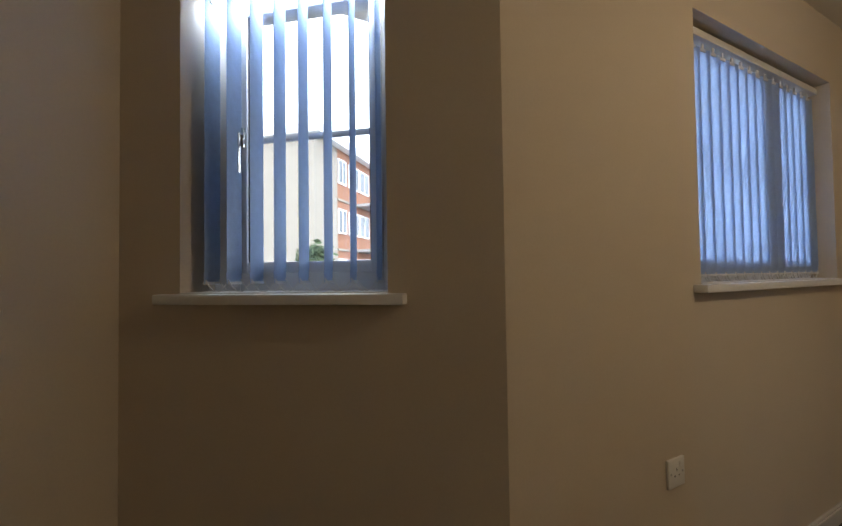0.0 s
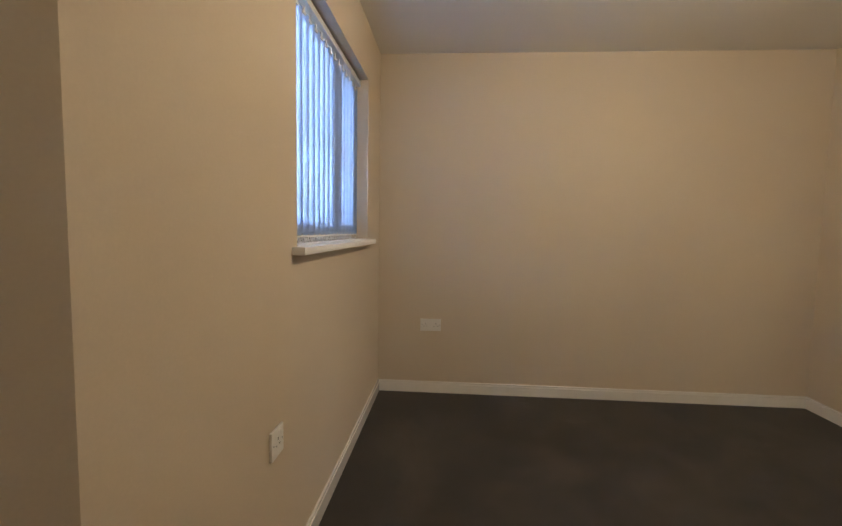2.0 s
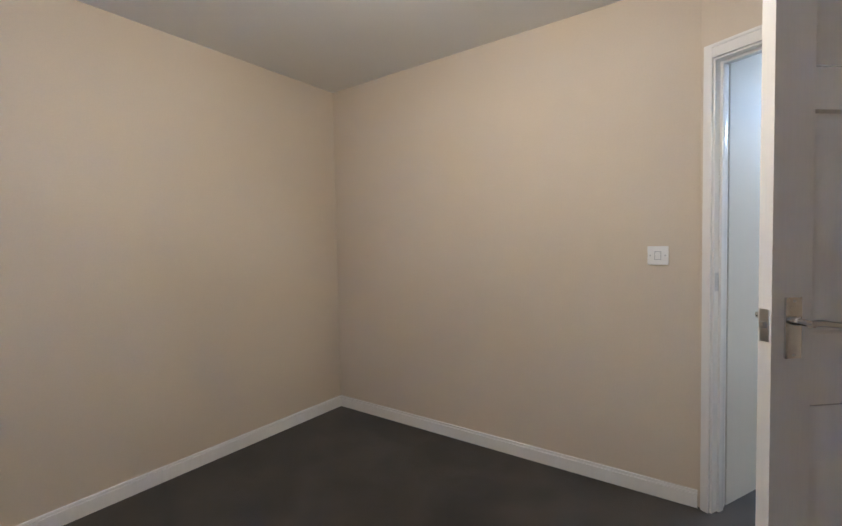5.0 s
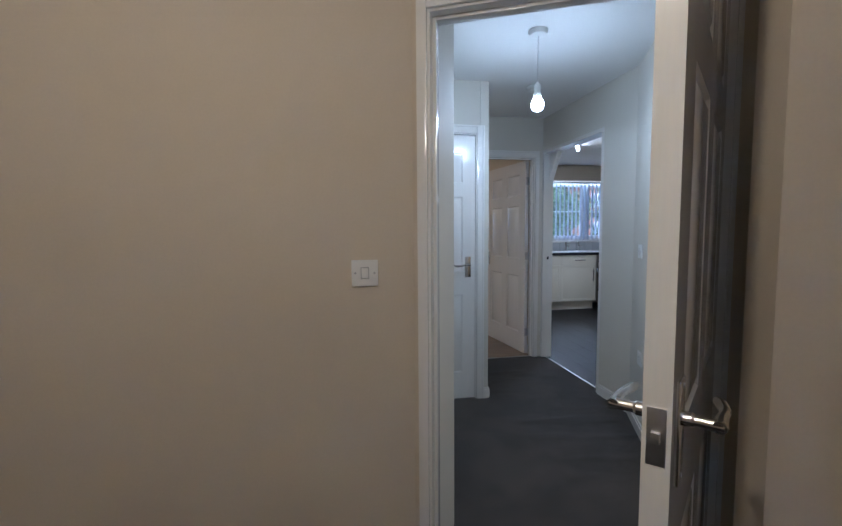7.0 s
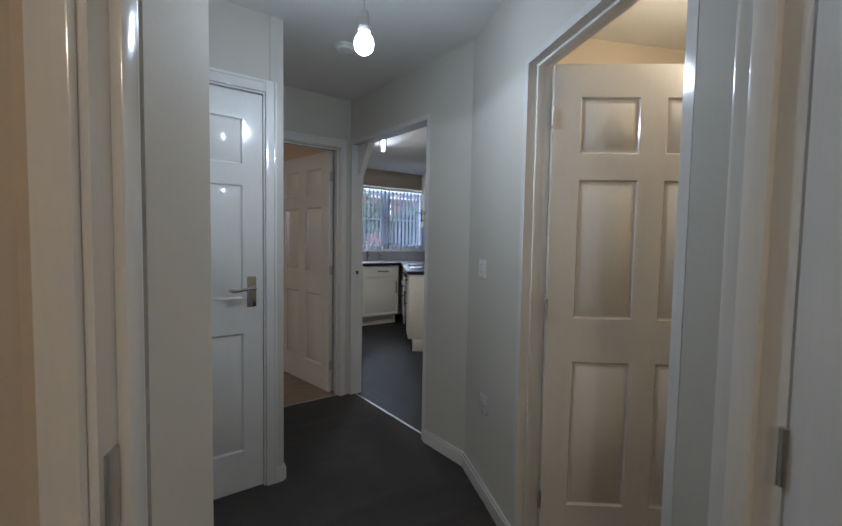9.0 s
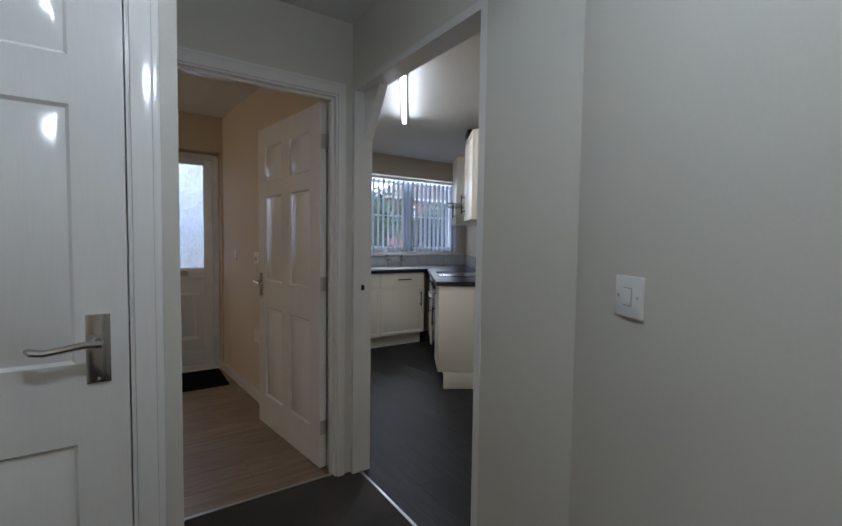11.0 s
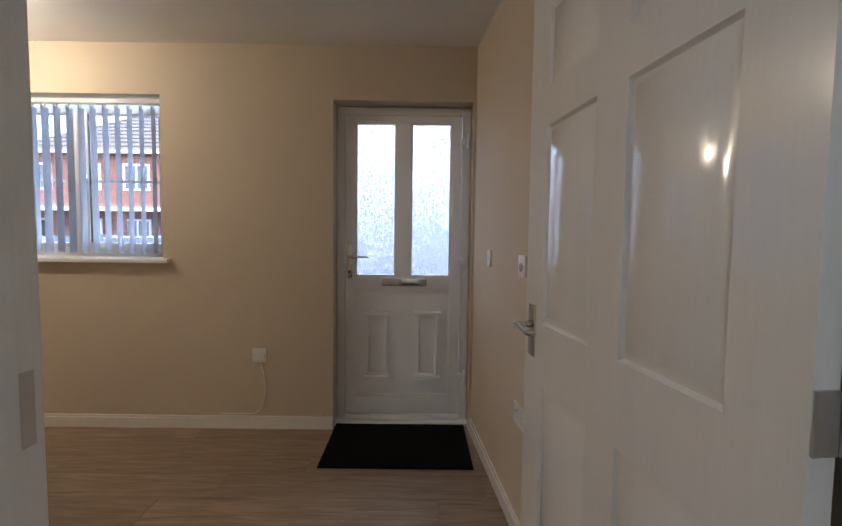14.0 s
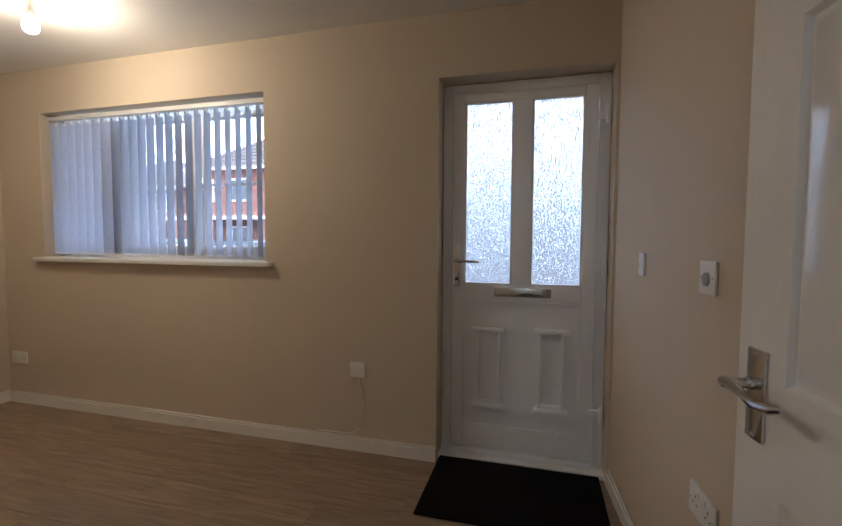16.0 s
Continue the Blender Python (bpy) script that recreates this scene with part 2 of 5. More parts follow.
def tube(points, radius, seg=8):
    """A round rod along points."""
    bm = bmesh.new()
    pts = [Vector(p) for p in points]
    rings = []
    for i, p in enumerate(pts):
        d = (pts[min(i + 1, len(pts) - 1)] - pts[max(i - 1, 0)]).normalized()
        up = Vector((0, 0, 1)) if abs(d.z) < 0.9 else Vector((1, 0, 0))
        a = d.cross(up).normalized()
        b = d.cross(a)
        r = radius[i] if isinstance(radius, (list, tuple)) else radius
        rings.append([bm.verts.new(p + r * (math.cos(2 * math.pi * k / seg) * a + math.sin(2 * math.pi * k / seg) * b)) for k in range(seg)])
    for a, b in zip(rings, rings[1:]):
        for i in range(seg):
            bm.faces.new((a[i], a[(i + 1) % seg], b[(i + 1) % seg], b[i]))
    bm.faces.new(rings[0])
    bm.faces.new(rings[-1][::-1])
    bmesh.ops.recalc_face_normals(bm, faces=bm.faces)
    return bm


def prism(poly, z0, z1):
    """A plan polygon raised from z0 to z1."""
    bm = bmesh.new()
    lo = [bm.verts.new((x, y, z0)) for x, y in poly]
    hi = [bm.verts.new((x, y, z1)) for x, y in poly]
    bm.faces.new(lo[::-1])
    bm.faces.new(hi)
    for i in range(len(poly)):
        j = (i + 1) % len(poly)
        bm.faces.new((lo[i], lo[j], hi[j], hi[i]))
    bmesh.ops.recalc_face_normals(bm, faces=bm.faces)
    return bm


def merge(a, b, m=Matrix()):
    """Adds the mesh b, moved by m, to a."""
    me = bpy.data.meshes.new("tmp")
    b.to_mesh(me)
    b.free()
    me.transform(m)
    a.from_mesh(me)
    bpy.data.meshes.remove(me)
    return a


def mesh_of(name, bm, material, smooth=True):
    me = bpy.data.meshes.new(name)
    bm.to_mesh(me)
    bm.free()
    me.materials.append(material)
    if smooth:
        me.shade_smooth()
        me.set_sharp_from_angle(angle=radians(30))
    return me


def part(name, bm, material, parent, label="", m=None):
    ob = new(name, bm if isinstance(bm, bpy.types.Mesh) else mesh_of(name, bm, material))
    ob.parent = parent
    if m is not None:
        ob.matrix_basis = m
    if label:
        ob["label"] = label
    return ob


def thing(name, m, label, category, group="", kind=""):
    return tagged(place(new(name), m), label, category, group, kind)


def place(ob, m):
    ob.matrix_basis = m
    return ob


def solid(name, bm, material, label, category, m=None, kind="", group=""):
    ob = new(name, mesh_of(name, bm, material))
    if m is not None:
        ob.matrix_basis = m
    return tagged(ob, label, category, group, kind)


def run(p0, p1):
    """The pose whose x runs from p0 to p1 on the floor, with y to its left; and the length."""
    d = Vector((p1[0] - p0[0], p1[1] - p0[1]))
    return pose(p0[0], p0[1], 0, 0, 0, math.degrees(math.atan2(d.y, d.x))), d.length


def wall_mesh(length, t0, t1, height, holes):
    """A wall along x from 0 to length, between y = t0 and t1, with real openings (x0, x1, z0, z1)."""
    xs = sorted({0.0, length, *[h[0] for h in holes], *[h[1] for h in holes]})
    zs = sorted({0.0, height, *[h[2] for h in holes], *[h[3] for h in holes]})
    bm = bmesh.new()

    def solid_at(i, k):
        if not (0 <= i < len(xs) - 1 and 0 <= k < len(zs) - 1):
            return False
        x, z = (xs[i] + xs[i + 1]) / 2, (zs[k] + zs[k + 1]) / 2
        return not any(h[0] < x < h[1] and h[2] < z < h[3] for h in holes)

    def quad(*c):
        bm.faces.new([bm.verts.new(p) for p in c])

    for i in range(len(xs) - 1):
        for k in range(len(zs) - 1):
            if not solid_at(i, k):
                continue
            a, b, c, d = xs[i], xs[i + 1], zs[k], zs[k + 1]
            quad((a, t0, c), (b, t0, c), (b, t0, d), (a, t0, d))
            quad((b, t1, c), (a, t1, c), (a, t1, d), (b, t1, d))
            if not solid_at(i - 1, k):
                quad((a, t1, c), (a, t0, c), (a, t0, d), (a, t1, d))
            if not solid_at(i + 1, k):
                quad((b, t0, c), (b, t1, c), (b, t1, d), (b, t0, d))
            if not solid_at(i, k - 1):
                quad((a, t1, c), (b, t1, c), (b, t0, c), (a, t0, c))
            if not solid_at(i, k + 1):
                quad((a, t0, d), (b, t0, d), (b, t1, d), (a, t1, d))
    bmesh.ops.remove_doubles(bm, verts=bm.verts, dist=1e-5)
    bmesh.ops.recalc_face_normals(bm, faces=bm.faces)
    return bm


CZ = 2.345  # ceiling height


def wall(name, p0, p1, thick, material, holes=(), label="cream painted plaster wall"):
    """A wall whose room face runs from p0 to p1 with the room on its right; its thickness lies to the left."""
    m, n = run(p0, p1)
    return solid(name, wall_mesh(n, 0, thick, CZ + 0.02, holes), material, label, "wall", m, "structure")


def skirting(p0, p1, gaps=()):
    """A skirting board along a wall face, with the room on its right, less the gaps (s0, s1)."""
    m, n = run(p0, p1)
    s = 0.0
    bm = bmesh.new()
    for a, b in [*gaps, (n, n)]:
        if a - s > 0.01:
            bm_box(bm, s, a, -0.015, -0.001, 0.0, 0.064)
            bm_box(bm, s, a, -0.010, -0.001, 0.064, 0.08, 0.003)
        s = b
    return solid("baseboard", bm, M_GLOSS, "white gloss skirting board along the wall", "baseboard", m, "structure")

# ---- plan ----
CA, CB, FD = (-3.995, -5.50), (-3.995, -2.575), (-1.70, -2.575)
CV = (-1.52, -5.50)
W1E = (-0.72, -6.24)
WING = radians(-25)
A, B = Vector((math.cos(WING), math.sin(WING))), Vector((-math.sin(WING), math.cos(WING)))
MA = Vector((math.cos(radians(-26.5)), math.sin(radians(-26.5))))
MB = Vector((-MA.y, MA.x))
ME = tuple(Vector(FD) + 0.95 * MA)
RF = (0.0, -1.375)
RE = tuple(Vector(RF) - 1.80 * B)
YF = 2.285
XR = -0.235
LIV_DW = 0.89
LR0, LR1 = (-0.06, 0.1), (XR, 2.285)
YK = 2.80
DOOR_W, DOOR_H, BED_DW = 0.762, 1.95, 0.78

# ---- structure: bedroom ----
wall("wall_bedroom_side", CA, CB, 0.1, M_CREAM)
wall("wall_bedroom_hall", CB, FD, 0.1, M_CREAM)
M0 = 0.06
MH = (M0 - 0.03, M0 + BED_DW + 0.036, 0.0, DOOR_H + 0.045)
wall("wall_bedroom_door", FD, ME, 0.1, M_CREAM, [MH])
wall("wall_bedroom_window_wide", CV, CA, 0.28, M_CREAM, [(0.85, 2.05, 1.095, 2.03)])
W1 = (0.285, 0.885, 1.095, 2.02)
W1M, W1N = run(W1E, CV)
wall("wall_bedroom_window_narrow", W1E, CV, 0.28, M_CREAM, [(W1N - W1[1], W1N - W1[0], W1[2], W1[3])])
BX = (0.55, -4.98)
wall("wall_bedroom_back", BX, W1E, 0.1, M_CREAM)
PC, PD = (-1.12, -3.31), (0.75, -3.95)
p_ = Vector(PC) + (Vector(ME) - Vector(PC)).normalized() * 0.06
wall("wall_bedroom_pier", ME, tuple(p_), 0.06, M_CREAM)
wall("wall_bedroom_return", PC, PD, 0.1, M_CREAM)
wall("wall_bedroom_end", PD, BX, 0.1, M_CREAM)
skirting(CA, CB)
skirting(CB, FD)
skirting(FD, ME, [(M0 - 0.07, M0 + BED_DW + 0.07)])
skirting(CV, CA)
skirting(W1E, CV)
skirting(BX, W1E)
skirting(PC, PD)
skirting(PD, BX)

# ---- structure: hall ----
HL = -0.868
CUPY, CUPW, CUP1 = -0.92, 0.686, -0.968
LD0 = -0.982
LH = (LD0 - 0.03, LD0 + LIV_DW + 0.034)
m_, n_ = run((-4.3, 0.0), (0.0, 0.0))
solid("wall_hall_living", wall_mesh(n_, 0.0, 0.1, CZ + 0.02, [(4.3 + LH[0], 4.3 + LH[1], 0.0, DOOR_H + 0.045)]), M_HALL, "pale painted wall with the living room doorway", "wall", m_, "structure")
m_, n_ = run((HL, CUPY), (-0.95, 0.0))
solid("wall_hall_niche", wall_mesh(n_ - 0.001, 0.0, HL - CUP1 - 0.033, CZ + 0.02, []), M_HALL, "pale painted wall end beside the cupboard", "wall", m_, "structure")
wall("wall_cupboard", (-1.95, CUPY), (CUP1 + 0.032, CUPY), 0.09, M_HALL, [(1.95 + CUP1 - CUPW - 0.03, 1.95 + CUP1 + 0.031, 0.0, DOOR_H + 0.045)], "pale painted wall round the cupboard door")
wall("wall_hall_left", (-1.95, -2.45), (-1.95, CUPY), 0.1, M_HALL, label="pale painted hall wall")
NF = Vector(FD) + MA * (M0 - 0.004)
nib = [NF + MB * 0.122, NF + MB * 0.385, NF + MB * 0.385 - MA * 0.62, NF + MB * 0.122 - MA * 0.62]
solid("wall_hall_return", prism([tuple(v) for v in nib], 0.0, CZ + 0.01), M_HALL, "pale painted wall return beside the bedroom door", "wall", kind="structure")
skirting(tuple(nib[1]), tuple(nib[0]))
KY0, KY1 = -0.98, -0.03
wall("wall_hall_kitchen", (0.0, 0.0), RF, 0.1, M_HALL, [(-KY1 - 0.03, -KY0 + 0.03, 0.0, DOOR_H + 0.085)], "pale painted wall with the kitchen opening")
RS0 = 0.664
wall("wall_hall_right", RF, RE, 0.1, M_HALL, [(RS0 - 0.03, RS0 + DOOR_W + 0.036, 0.0, DOOR_H + 0.045)], "pale painted hall wall with an open doorway")
skirting((0.0, KY0 - 0.032), RF)
skirting(RF, RE, [(RS0 - 0.032, RS0 + DOOR_W + 0.04)])
skirting((HL, CUPY), (-0.95, -0.001))
skirting((-1.95, CUPY), (HL, CUPY), [(1.95 + CUP1 - CUPW - 0.09, 1.95 + CUP1 + 0.05)])

# side room beyond the hall door
P = [Vector(RF) - B * s for s in (RS0 - 0.5, RS0 + 1.2)]
q = 0.1 * A
wall("wall_side_room_far", tuple(P[0] + q + 1.5 * A), tuple(P[1] + q + 1.5 * A), 0.1, M_CREAM)
wall("wall_side_room_near", tuple(P[0] + q), tuple(P[0] + q + 1.5 * A), 0.1, M_CREAM)
wall("wall_side_room_end", tuple(P[1] + q + 1.5 * A), tuple(P[1] + q), 0.1, M_CREAM)

# ---- structure: living room ----
LXL = -4.31
FW = (-3.91, -2.14, 1.06, 2.045)
FDX = (-1.10, XR - 0.015, 0.0, 2.025)
wall("wall_living_front", (LXL, YF), (XR, YF), 0.28, M_CREAM, [(FW[0] - LXL, FW[1] - LXL, FW[2], FW[3]), (FDX[0] - LXL, FDX[1] - LXL, 0.0, FDX[3])])
wall("wall_living_kitchen", LR1, LR0, 0.09, M_CREAM)
wall("wall_living_left", (LXL, 0.1), (LXL, YF), 0.1, M_CREAM)
m_, n_ = run((XR + 0.07, 0.1), (LXL, 0.1))
solid("wall_living_back", wall_mesh(n_, -0.004, -0.0005, CZ + 0.02, [(XR + 0.07 - LH[1] if XR + 0.07 > LH[1] else 0.0, XR + 0.07 - LH[0], 0.0, DOOR_H + 0.045)]), M_CREAM, "cream painted plaster lining", "wall", m_, "structure")
skirting((LXL, YF), (FDX[0] - 0.0, YF))
skirting(LR1, LR0)
skirting((LXL, 0.1), (LXL, YF))

# ---- structure: kitchen ----
QO = Vector((1.66, 0.49))
QB = Vector((math.cos(radians(57.5)), math.sin(radians(57.5))))
QM = pose(QO.x, QO.y, 0, 0, 0, 57.5)
QE = tuple(QO + QB * ((YK - QO.y) / QB.y))
QS = tuple(QO - QB * 1.55)
KW = (1.36, 3.03, 1.075, 2.09)
wall("wall_kitchen_left", (-0.02, 2.0), (-0.02, YK), 0.08, M_CREAM)
wall("wall_kitchen_window", (-0.10, YK), QE, 0.28, M_CREAM, [(KW[0] + 0.10, KW[1] + 0.10, KW[2], KW[3])])
wall("wall_kitchen_side", QE, QS, 0.1, M_CREAM)
wall("wall_kitchen_near", QS, (0.1, -1.29), 0.1, M_CREAM)

# ---- floors and ceiling ----
floor_carpet = solid("floor_carpet", prism([(-4.0, -2.5), (-4.0, -5.5), (-1.4, -5.5), (-0.7, -6.25), (0.7, -5.0), (0.9, -2.0), (0.045, -1.2), (0.045, 0.02), (-0.95, 0.02), (-0.95, -0.9), (-2.0, -0.9), (-2.0, -2.5)], -0.1, 0.0), M_CARPET, "dark charcoal carpet, worn and slightly rucked", "carpet", kind="structure")


def rucks():
    """The loose carpet of the hall: low ripples across the way."""
    nx, ny = 60, 110
    x0, x1, y0, y1 = -0.90, -0.02, -2.3, -0.15
    vs = []
    for j in range(ny + 1):
        for i in range(nx + 1):
            u, v = i / nx, j / ny
            x, y = x0 + (x1 - x0) * u, y0 + (y1 - y0) * v
            edge = min(1, 8 * u, 8 * (1 - u), 8 * v, 8 * (1 - v))
            n = noise.noise((x * 1.3, y * 9.0 + x * 1.5, 3.0)) + 0.5 * noise.noise((x * 3.0, y * 20.0, 9.0))
            vs.append((x, y, -0.006 + 0.0075 * edge + 0.009 * edge * max(0.0, n)))
    fs = [(j * (nx + 1) + i, j * (nx + 1) + i + 1, (j + 1) * (nx + 1) + i + 1, (j + 1) * (nx + 1) + i) for j in range(ny) for i in range(nx)]
    me = bpy.data.meshes.new("rucked_pile")
    me.from_pydata(vs, [], fs)
    me.materials.append(M_CARPET)
    me.shade_smooth()
    return me


part("rucked_pile", rucks(), None, floor_carpet, "loose rucked stretch of the hall carpet")
solid("ceiling", prism([(-4.4, -6.6), (4.0, -6.6), (4.0, 3.2), (-4.4, 3.2)], CZ, CZ + 0.15), M_CEIL, "white painted ceiling", "ceiling", kind="structure")
floor_living = solid("floor_living", prism([(LXL - 0.1, 0.022), (0.0, 0.022), (0.0, YF + 0.2), (LXL - 0.1, YF + 0.2)], -0.12, -0.012), M_LAM, "grey-brown oak laminate plank floor", "floor", kind="structure")
floor_kitchen = solid("floor_kitchen", prism([(0.047, -1.4), (1.6, -1.6), (3.3, 1.6), (3.3, YK + 0.2), (0.0, YK + 0.2), (0.0, 0.022), (0.047, 0.022)], -0.12, -0.012), M_VINYL, "dark oak vinyl plank floor", "floor", kind="structure")


# ---- doors and frames ----
def door_leaf_mesh(w, h=DOOR_H, t=0.036):
    """Moulded six-panel leaf, hinge edge at x = 0, one face at y = 0 and the other at y = t."""
    st, mid = 0.105 * w / 0.762, 0.10 * w / 0.762
    pw = (w - 2 * st - mid) / 2
    xs = [0, st, st + pw, st + pw + mid, w - st, w]
    zs = [0, 0.20, 0.79, 0.965, 1.51, 1.61, 1.825, h]
    bm = bmesh.new()
    for y, flip in ((0, False), (t, True)):
        grid = [[bm.verts.new((x, y, z)) for z in zs] for x in xs]
        panels = []
        for i in range(5):
            for k in range(7):
                c = [grid[i][k], grid[i + 1][k], grid[i + 1][k + 1], grid[i][k + 1]]
                f = bm.faces.new(c[::-1] if flip else c)
                if i in (1, 3) and k in (1, 3, 5):
                    panels.append(f)
        for depth, width in ((-0.003, 0.006), (-0.009, 0.010), (0.0, 0.004), (0.009, 0.024)):
            bmesh.ops.inset_individual(bm, faces=panels, thickness=width, depth=depth)
    es = [e for e in bm.edges if e.is_boundary]
    bmesh.ops.bridge_loops(bm, edges=es)
    bmesh.ops.recalc_face_normals(bm, faces=bm.faces)
    return bm


def lever_handle(parent, x, z, y, out, toward):
    """A chrome lever on its back plate: on the face y, standing out along out, the lever reaching toward +x or -x."""
    p = part("back_plate", boxes((x - 0.022, x + 0.022, min(y, y + 0.006 * out), max(y, y + 0.006 * out), z - 0.075, z + 0.075), bevel=0.002), M_CHROME, parent, "rectangular chrome back plate")
    bm = lathe([(0.011, 0), (0.011, 0.012), (0.0085, 0.016), (0.0085, 0.045), (0.009, 0.05)], 14, "Y")
    if out < 0:
        bmesh.ops.scale(bm, vec=(1, -1, 1), verts=bm.verts)
        bmesh.ops.reverse_faces(bm, faces=bm.faces)
    bmesh.ops.translate(bm, vec=(x, y + 0.005 * out, z + 0.018), verts=bm.verts)
    k = y + 0.05 * out
    merge(bm, tube([(x - 0.008 * toward, k, z + 0.018), (x + 0.02 * toward, k, z + 0.019), (x + 0.055 * toward, k + 0.002 * out, z + 0.014), (x + 0.085 * toward, k + 0.002 * out, z + 0.010), (x + 0.105 * toward, k - 0.004 * out, z + 0.013), (x + 0.112 * toward, k - 0.012 * out, z + 0.016)], [0.009, 0.0085, 0.0075, 0.008, 0.0085, 0.006], 10))
    part("lever", bm, M_CHROME, p, "curved chrome lever")
    for dz in (-0.066, 0.066):
        part("screw", lathe([(0.0035, 0), (0.0035, 0.0015), (0.001, 0.002)], 8, "Y"), M_STEEL, p, "", Matrix.Translation((x, y + (0.006 if out > 0 else -0.008), z + dz)))
    return p


def panel_door(name, w, m, label, faces=(0, 1), hz=1.02):
    """A six-panel door at its hinge; x runs along the leaf."""
    d = thing(name, m, label, "door")
    t = 0.036
    part("leaf", door_leaf_mesh(w), M_GLOSS, d)
    hx = w - 0.055
    if 0 in faces:
        lever_handle(d, hx, hz, 0.0, -1, -1)
    if 1 in faces:
        lever_handle(d, hx, hz, t, 1, -1)
    part("latch_plate", boxes((w, w + 0.002, 0.006, t - 0.006, hz - 0.035, hz + 0.045), bevel=0.0006), M_STEEL, d, "steel latch face plate on the door edge")
    part("latch", boxes((w + 0.002, w + 0.011, 0.012, t - 0.012, hz - 0.002, hz + 0.014), bevel=0.002), M_STEEL, d)
    for z in (0.22, 1.0, 1.75):
        bm = boxes((-0.004, 0.001, 0.002, t - 0.002, z - 0.038, z + 0.038))
        merge(bm, lathe([(0.0055, -0.038), (0.0055, 0.038)], 10), Matrix.Translation((-0.003, -0.004, z)))
        part("hinge", bm, M_STEEL, d, "steel butt hinge")
    return d


def door_frame(name, p0, p1, s0, s1, thick, h=DOOR_H + 0.015, sides=(-1, 1), label="white gloss door lining and architrave", stop=0.036, clip=None):
    """Lining and architrave round the opening s0..s1 of the wall whose face runs p0 to p1."""
    m, n = run(p0, p1)
    d = tagged(place(new(name), m), label, "door frame", kind="structure")
    j = 0.03
    part("jamb", boxes((s0 - j, s0, -0.001, thick + 0.001, 0, h + j)), M_GLOSS, d)
    part("jamb", boxes((s1, s1 + j, -0.001, thick + 0.001, 0, h + j)), M_GLOSS, d)
    part("head", boxes((s0, s1, -0.001, thick + 0.001, h, h + j)), M_GLOSS, d)
    if stop is not None:
        part("door_stop", boxes((s0, s0 + 0.011, stop, stop + 0.035, 0, h), (s1 - 0.011, s1, stop, stop + 0.035, 0, h), (s0 + 0.011, s1 - 0.011, stop, stop + 0.035, h - 0.011, h), bevel=0.001), M_GLOSS, d)
    for sd in sides:
        ya, yb = (-0.015, -0.001) if sd < 0 else (thick + 0.001, thick + 0.015)
        yc, yd = (-0.020, -0.015) if sd < 0 else (thick + 0.015, thick + 0.020)
        w0, w1 = 0.058, 0.058
        if clip:
            w0, w1 = clip.get((sd, 0), w0), clip.get((sd, 1), w1)
        e = 0.008
        for a, b, lo in ((s0 - e - w0, s0 - e, 0), (s1 + e, s1 + e + w1, 0)):
            bm = boxes((a, b, ya, yb, 0, h + e + 0.058), bevel=0.003)
            outer = (b - 0.016, b - 0.003) if a > s0 else (a + 0.003, a + 0.016)
            if b - a > 0.045:
                bm_box(bm, *outer, yc, yd + 0.0, 0, h + e + 0.055, 0.0015)
            part("architrave", bm, M_GLOSS, d)
        bm = boxes((s0 - e, s1 + e, ya, yb, h + e, h + e + 0.058), bevel=0.003)
        bm_box(bm, s0 - e, s1 + e, yc, yd, h + e + 0.042, h + e + 0.055, 0.0015)
        part("architrave", bm, M_GLOSS, d)
    return d


# bedroom door, standing open into the bedroom
f_ = door_frame("door_frame_bedroom", FD, ME, M0, M0 + BED_DW + 0.006, 0.1, clip={(-1, 0): 0.034})
part("strike_plate", boxes((M0, M0 + 0.002, 0.008, 0.034, 0.985, 1.065)), M_STEEL, f_, "steel strike plate")
hp = Vector(FD) + MA * (M0 + BED_DW + 0.002) - MB * 0.008
panel_door("door_bedroom", BED_DW, pose(hp.x, hp.y, 0.008, 0, 0, 222), "white gloss six-panel bedroom door standing open", hz=0.985)

# living room door, open against the side wall
f_ = door_frame("door_frame_living", (-4.3, 0.0), (0.0, 0.0), 4.3 + LD0, 4.3 + LD0 + LIV_DW + 0.004, 0.1, stop=0.03, clip={(-1, 0): 0.02, (-1, 1): 0.04, (1, 1): 0.012})
part("strike_plate", boxes((4.3 + LD0, 4.3 + LD0 + 0.002, 0.066, 0.092, 0.985, 1.065)), M_STEEL, f_, "steel strike plate")
panel_door("door_living", 0.845, pose(LD0 + LIV_DW - 0.003, 0.112, 0.008, 0, 0, 97.5), "white gloss six-panel living room door standing wide open", faces=(1,), hz=0.935)

# cupboard door, closed
cm, cn = run((-1.95, CUPY), (HL, CUPY))
c1 = 1.95 + CUP1
door_frame("door_frame_cupboard", (-1.95, CUPY), (HL, CUPY), c1 - CUPW - 0.006, c1, 0.09, sides=(-1,), clip={(-1, 1): 0.056})
panel_door("door_cupboard", CUPW, pose(CUP1 - CUPW - 0.003, CUPY + 0.004, 0.008), "white gloss six-panel cupboard door, closed", faces=(0,), hz=0.995)

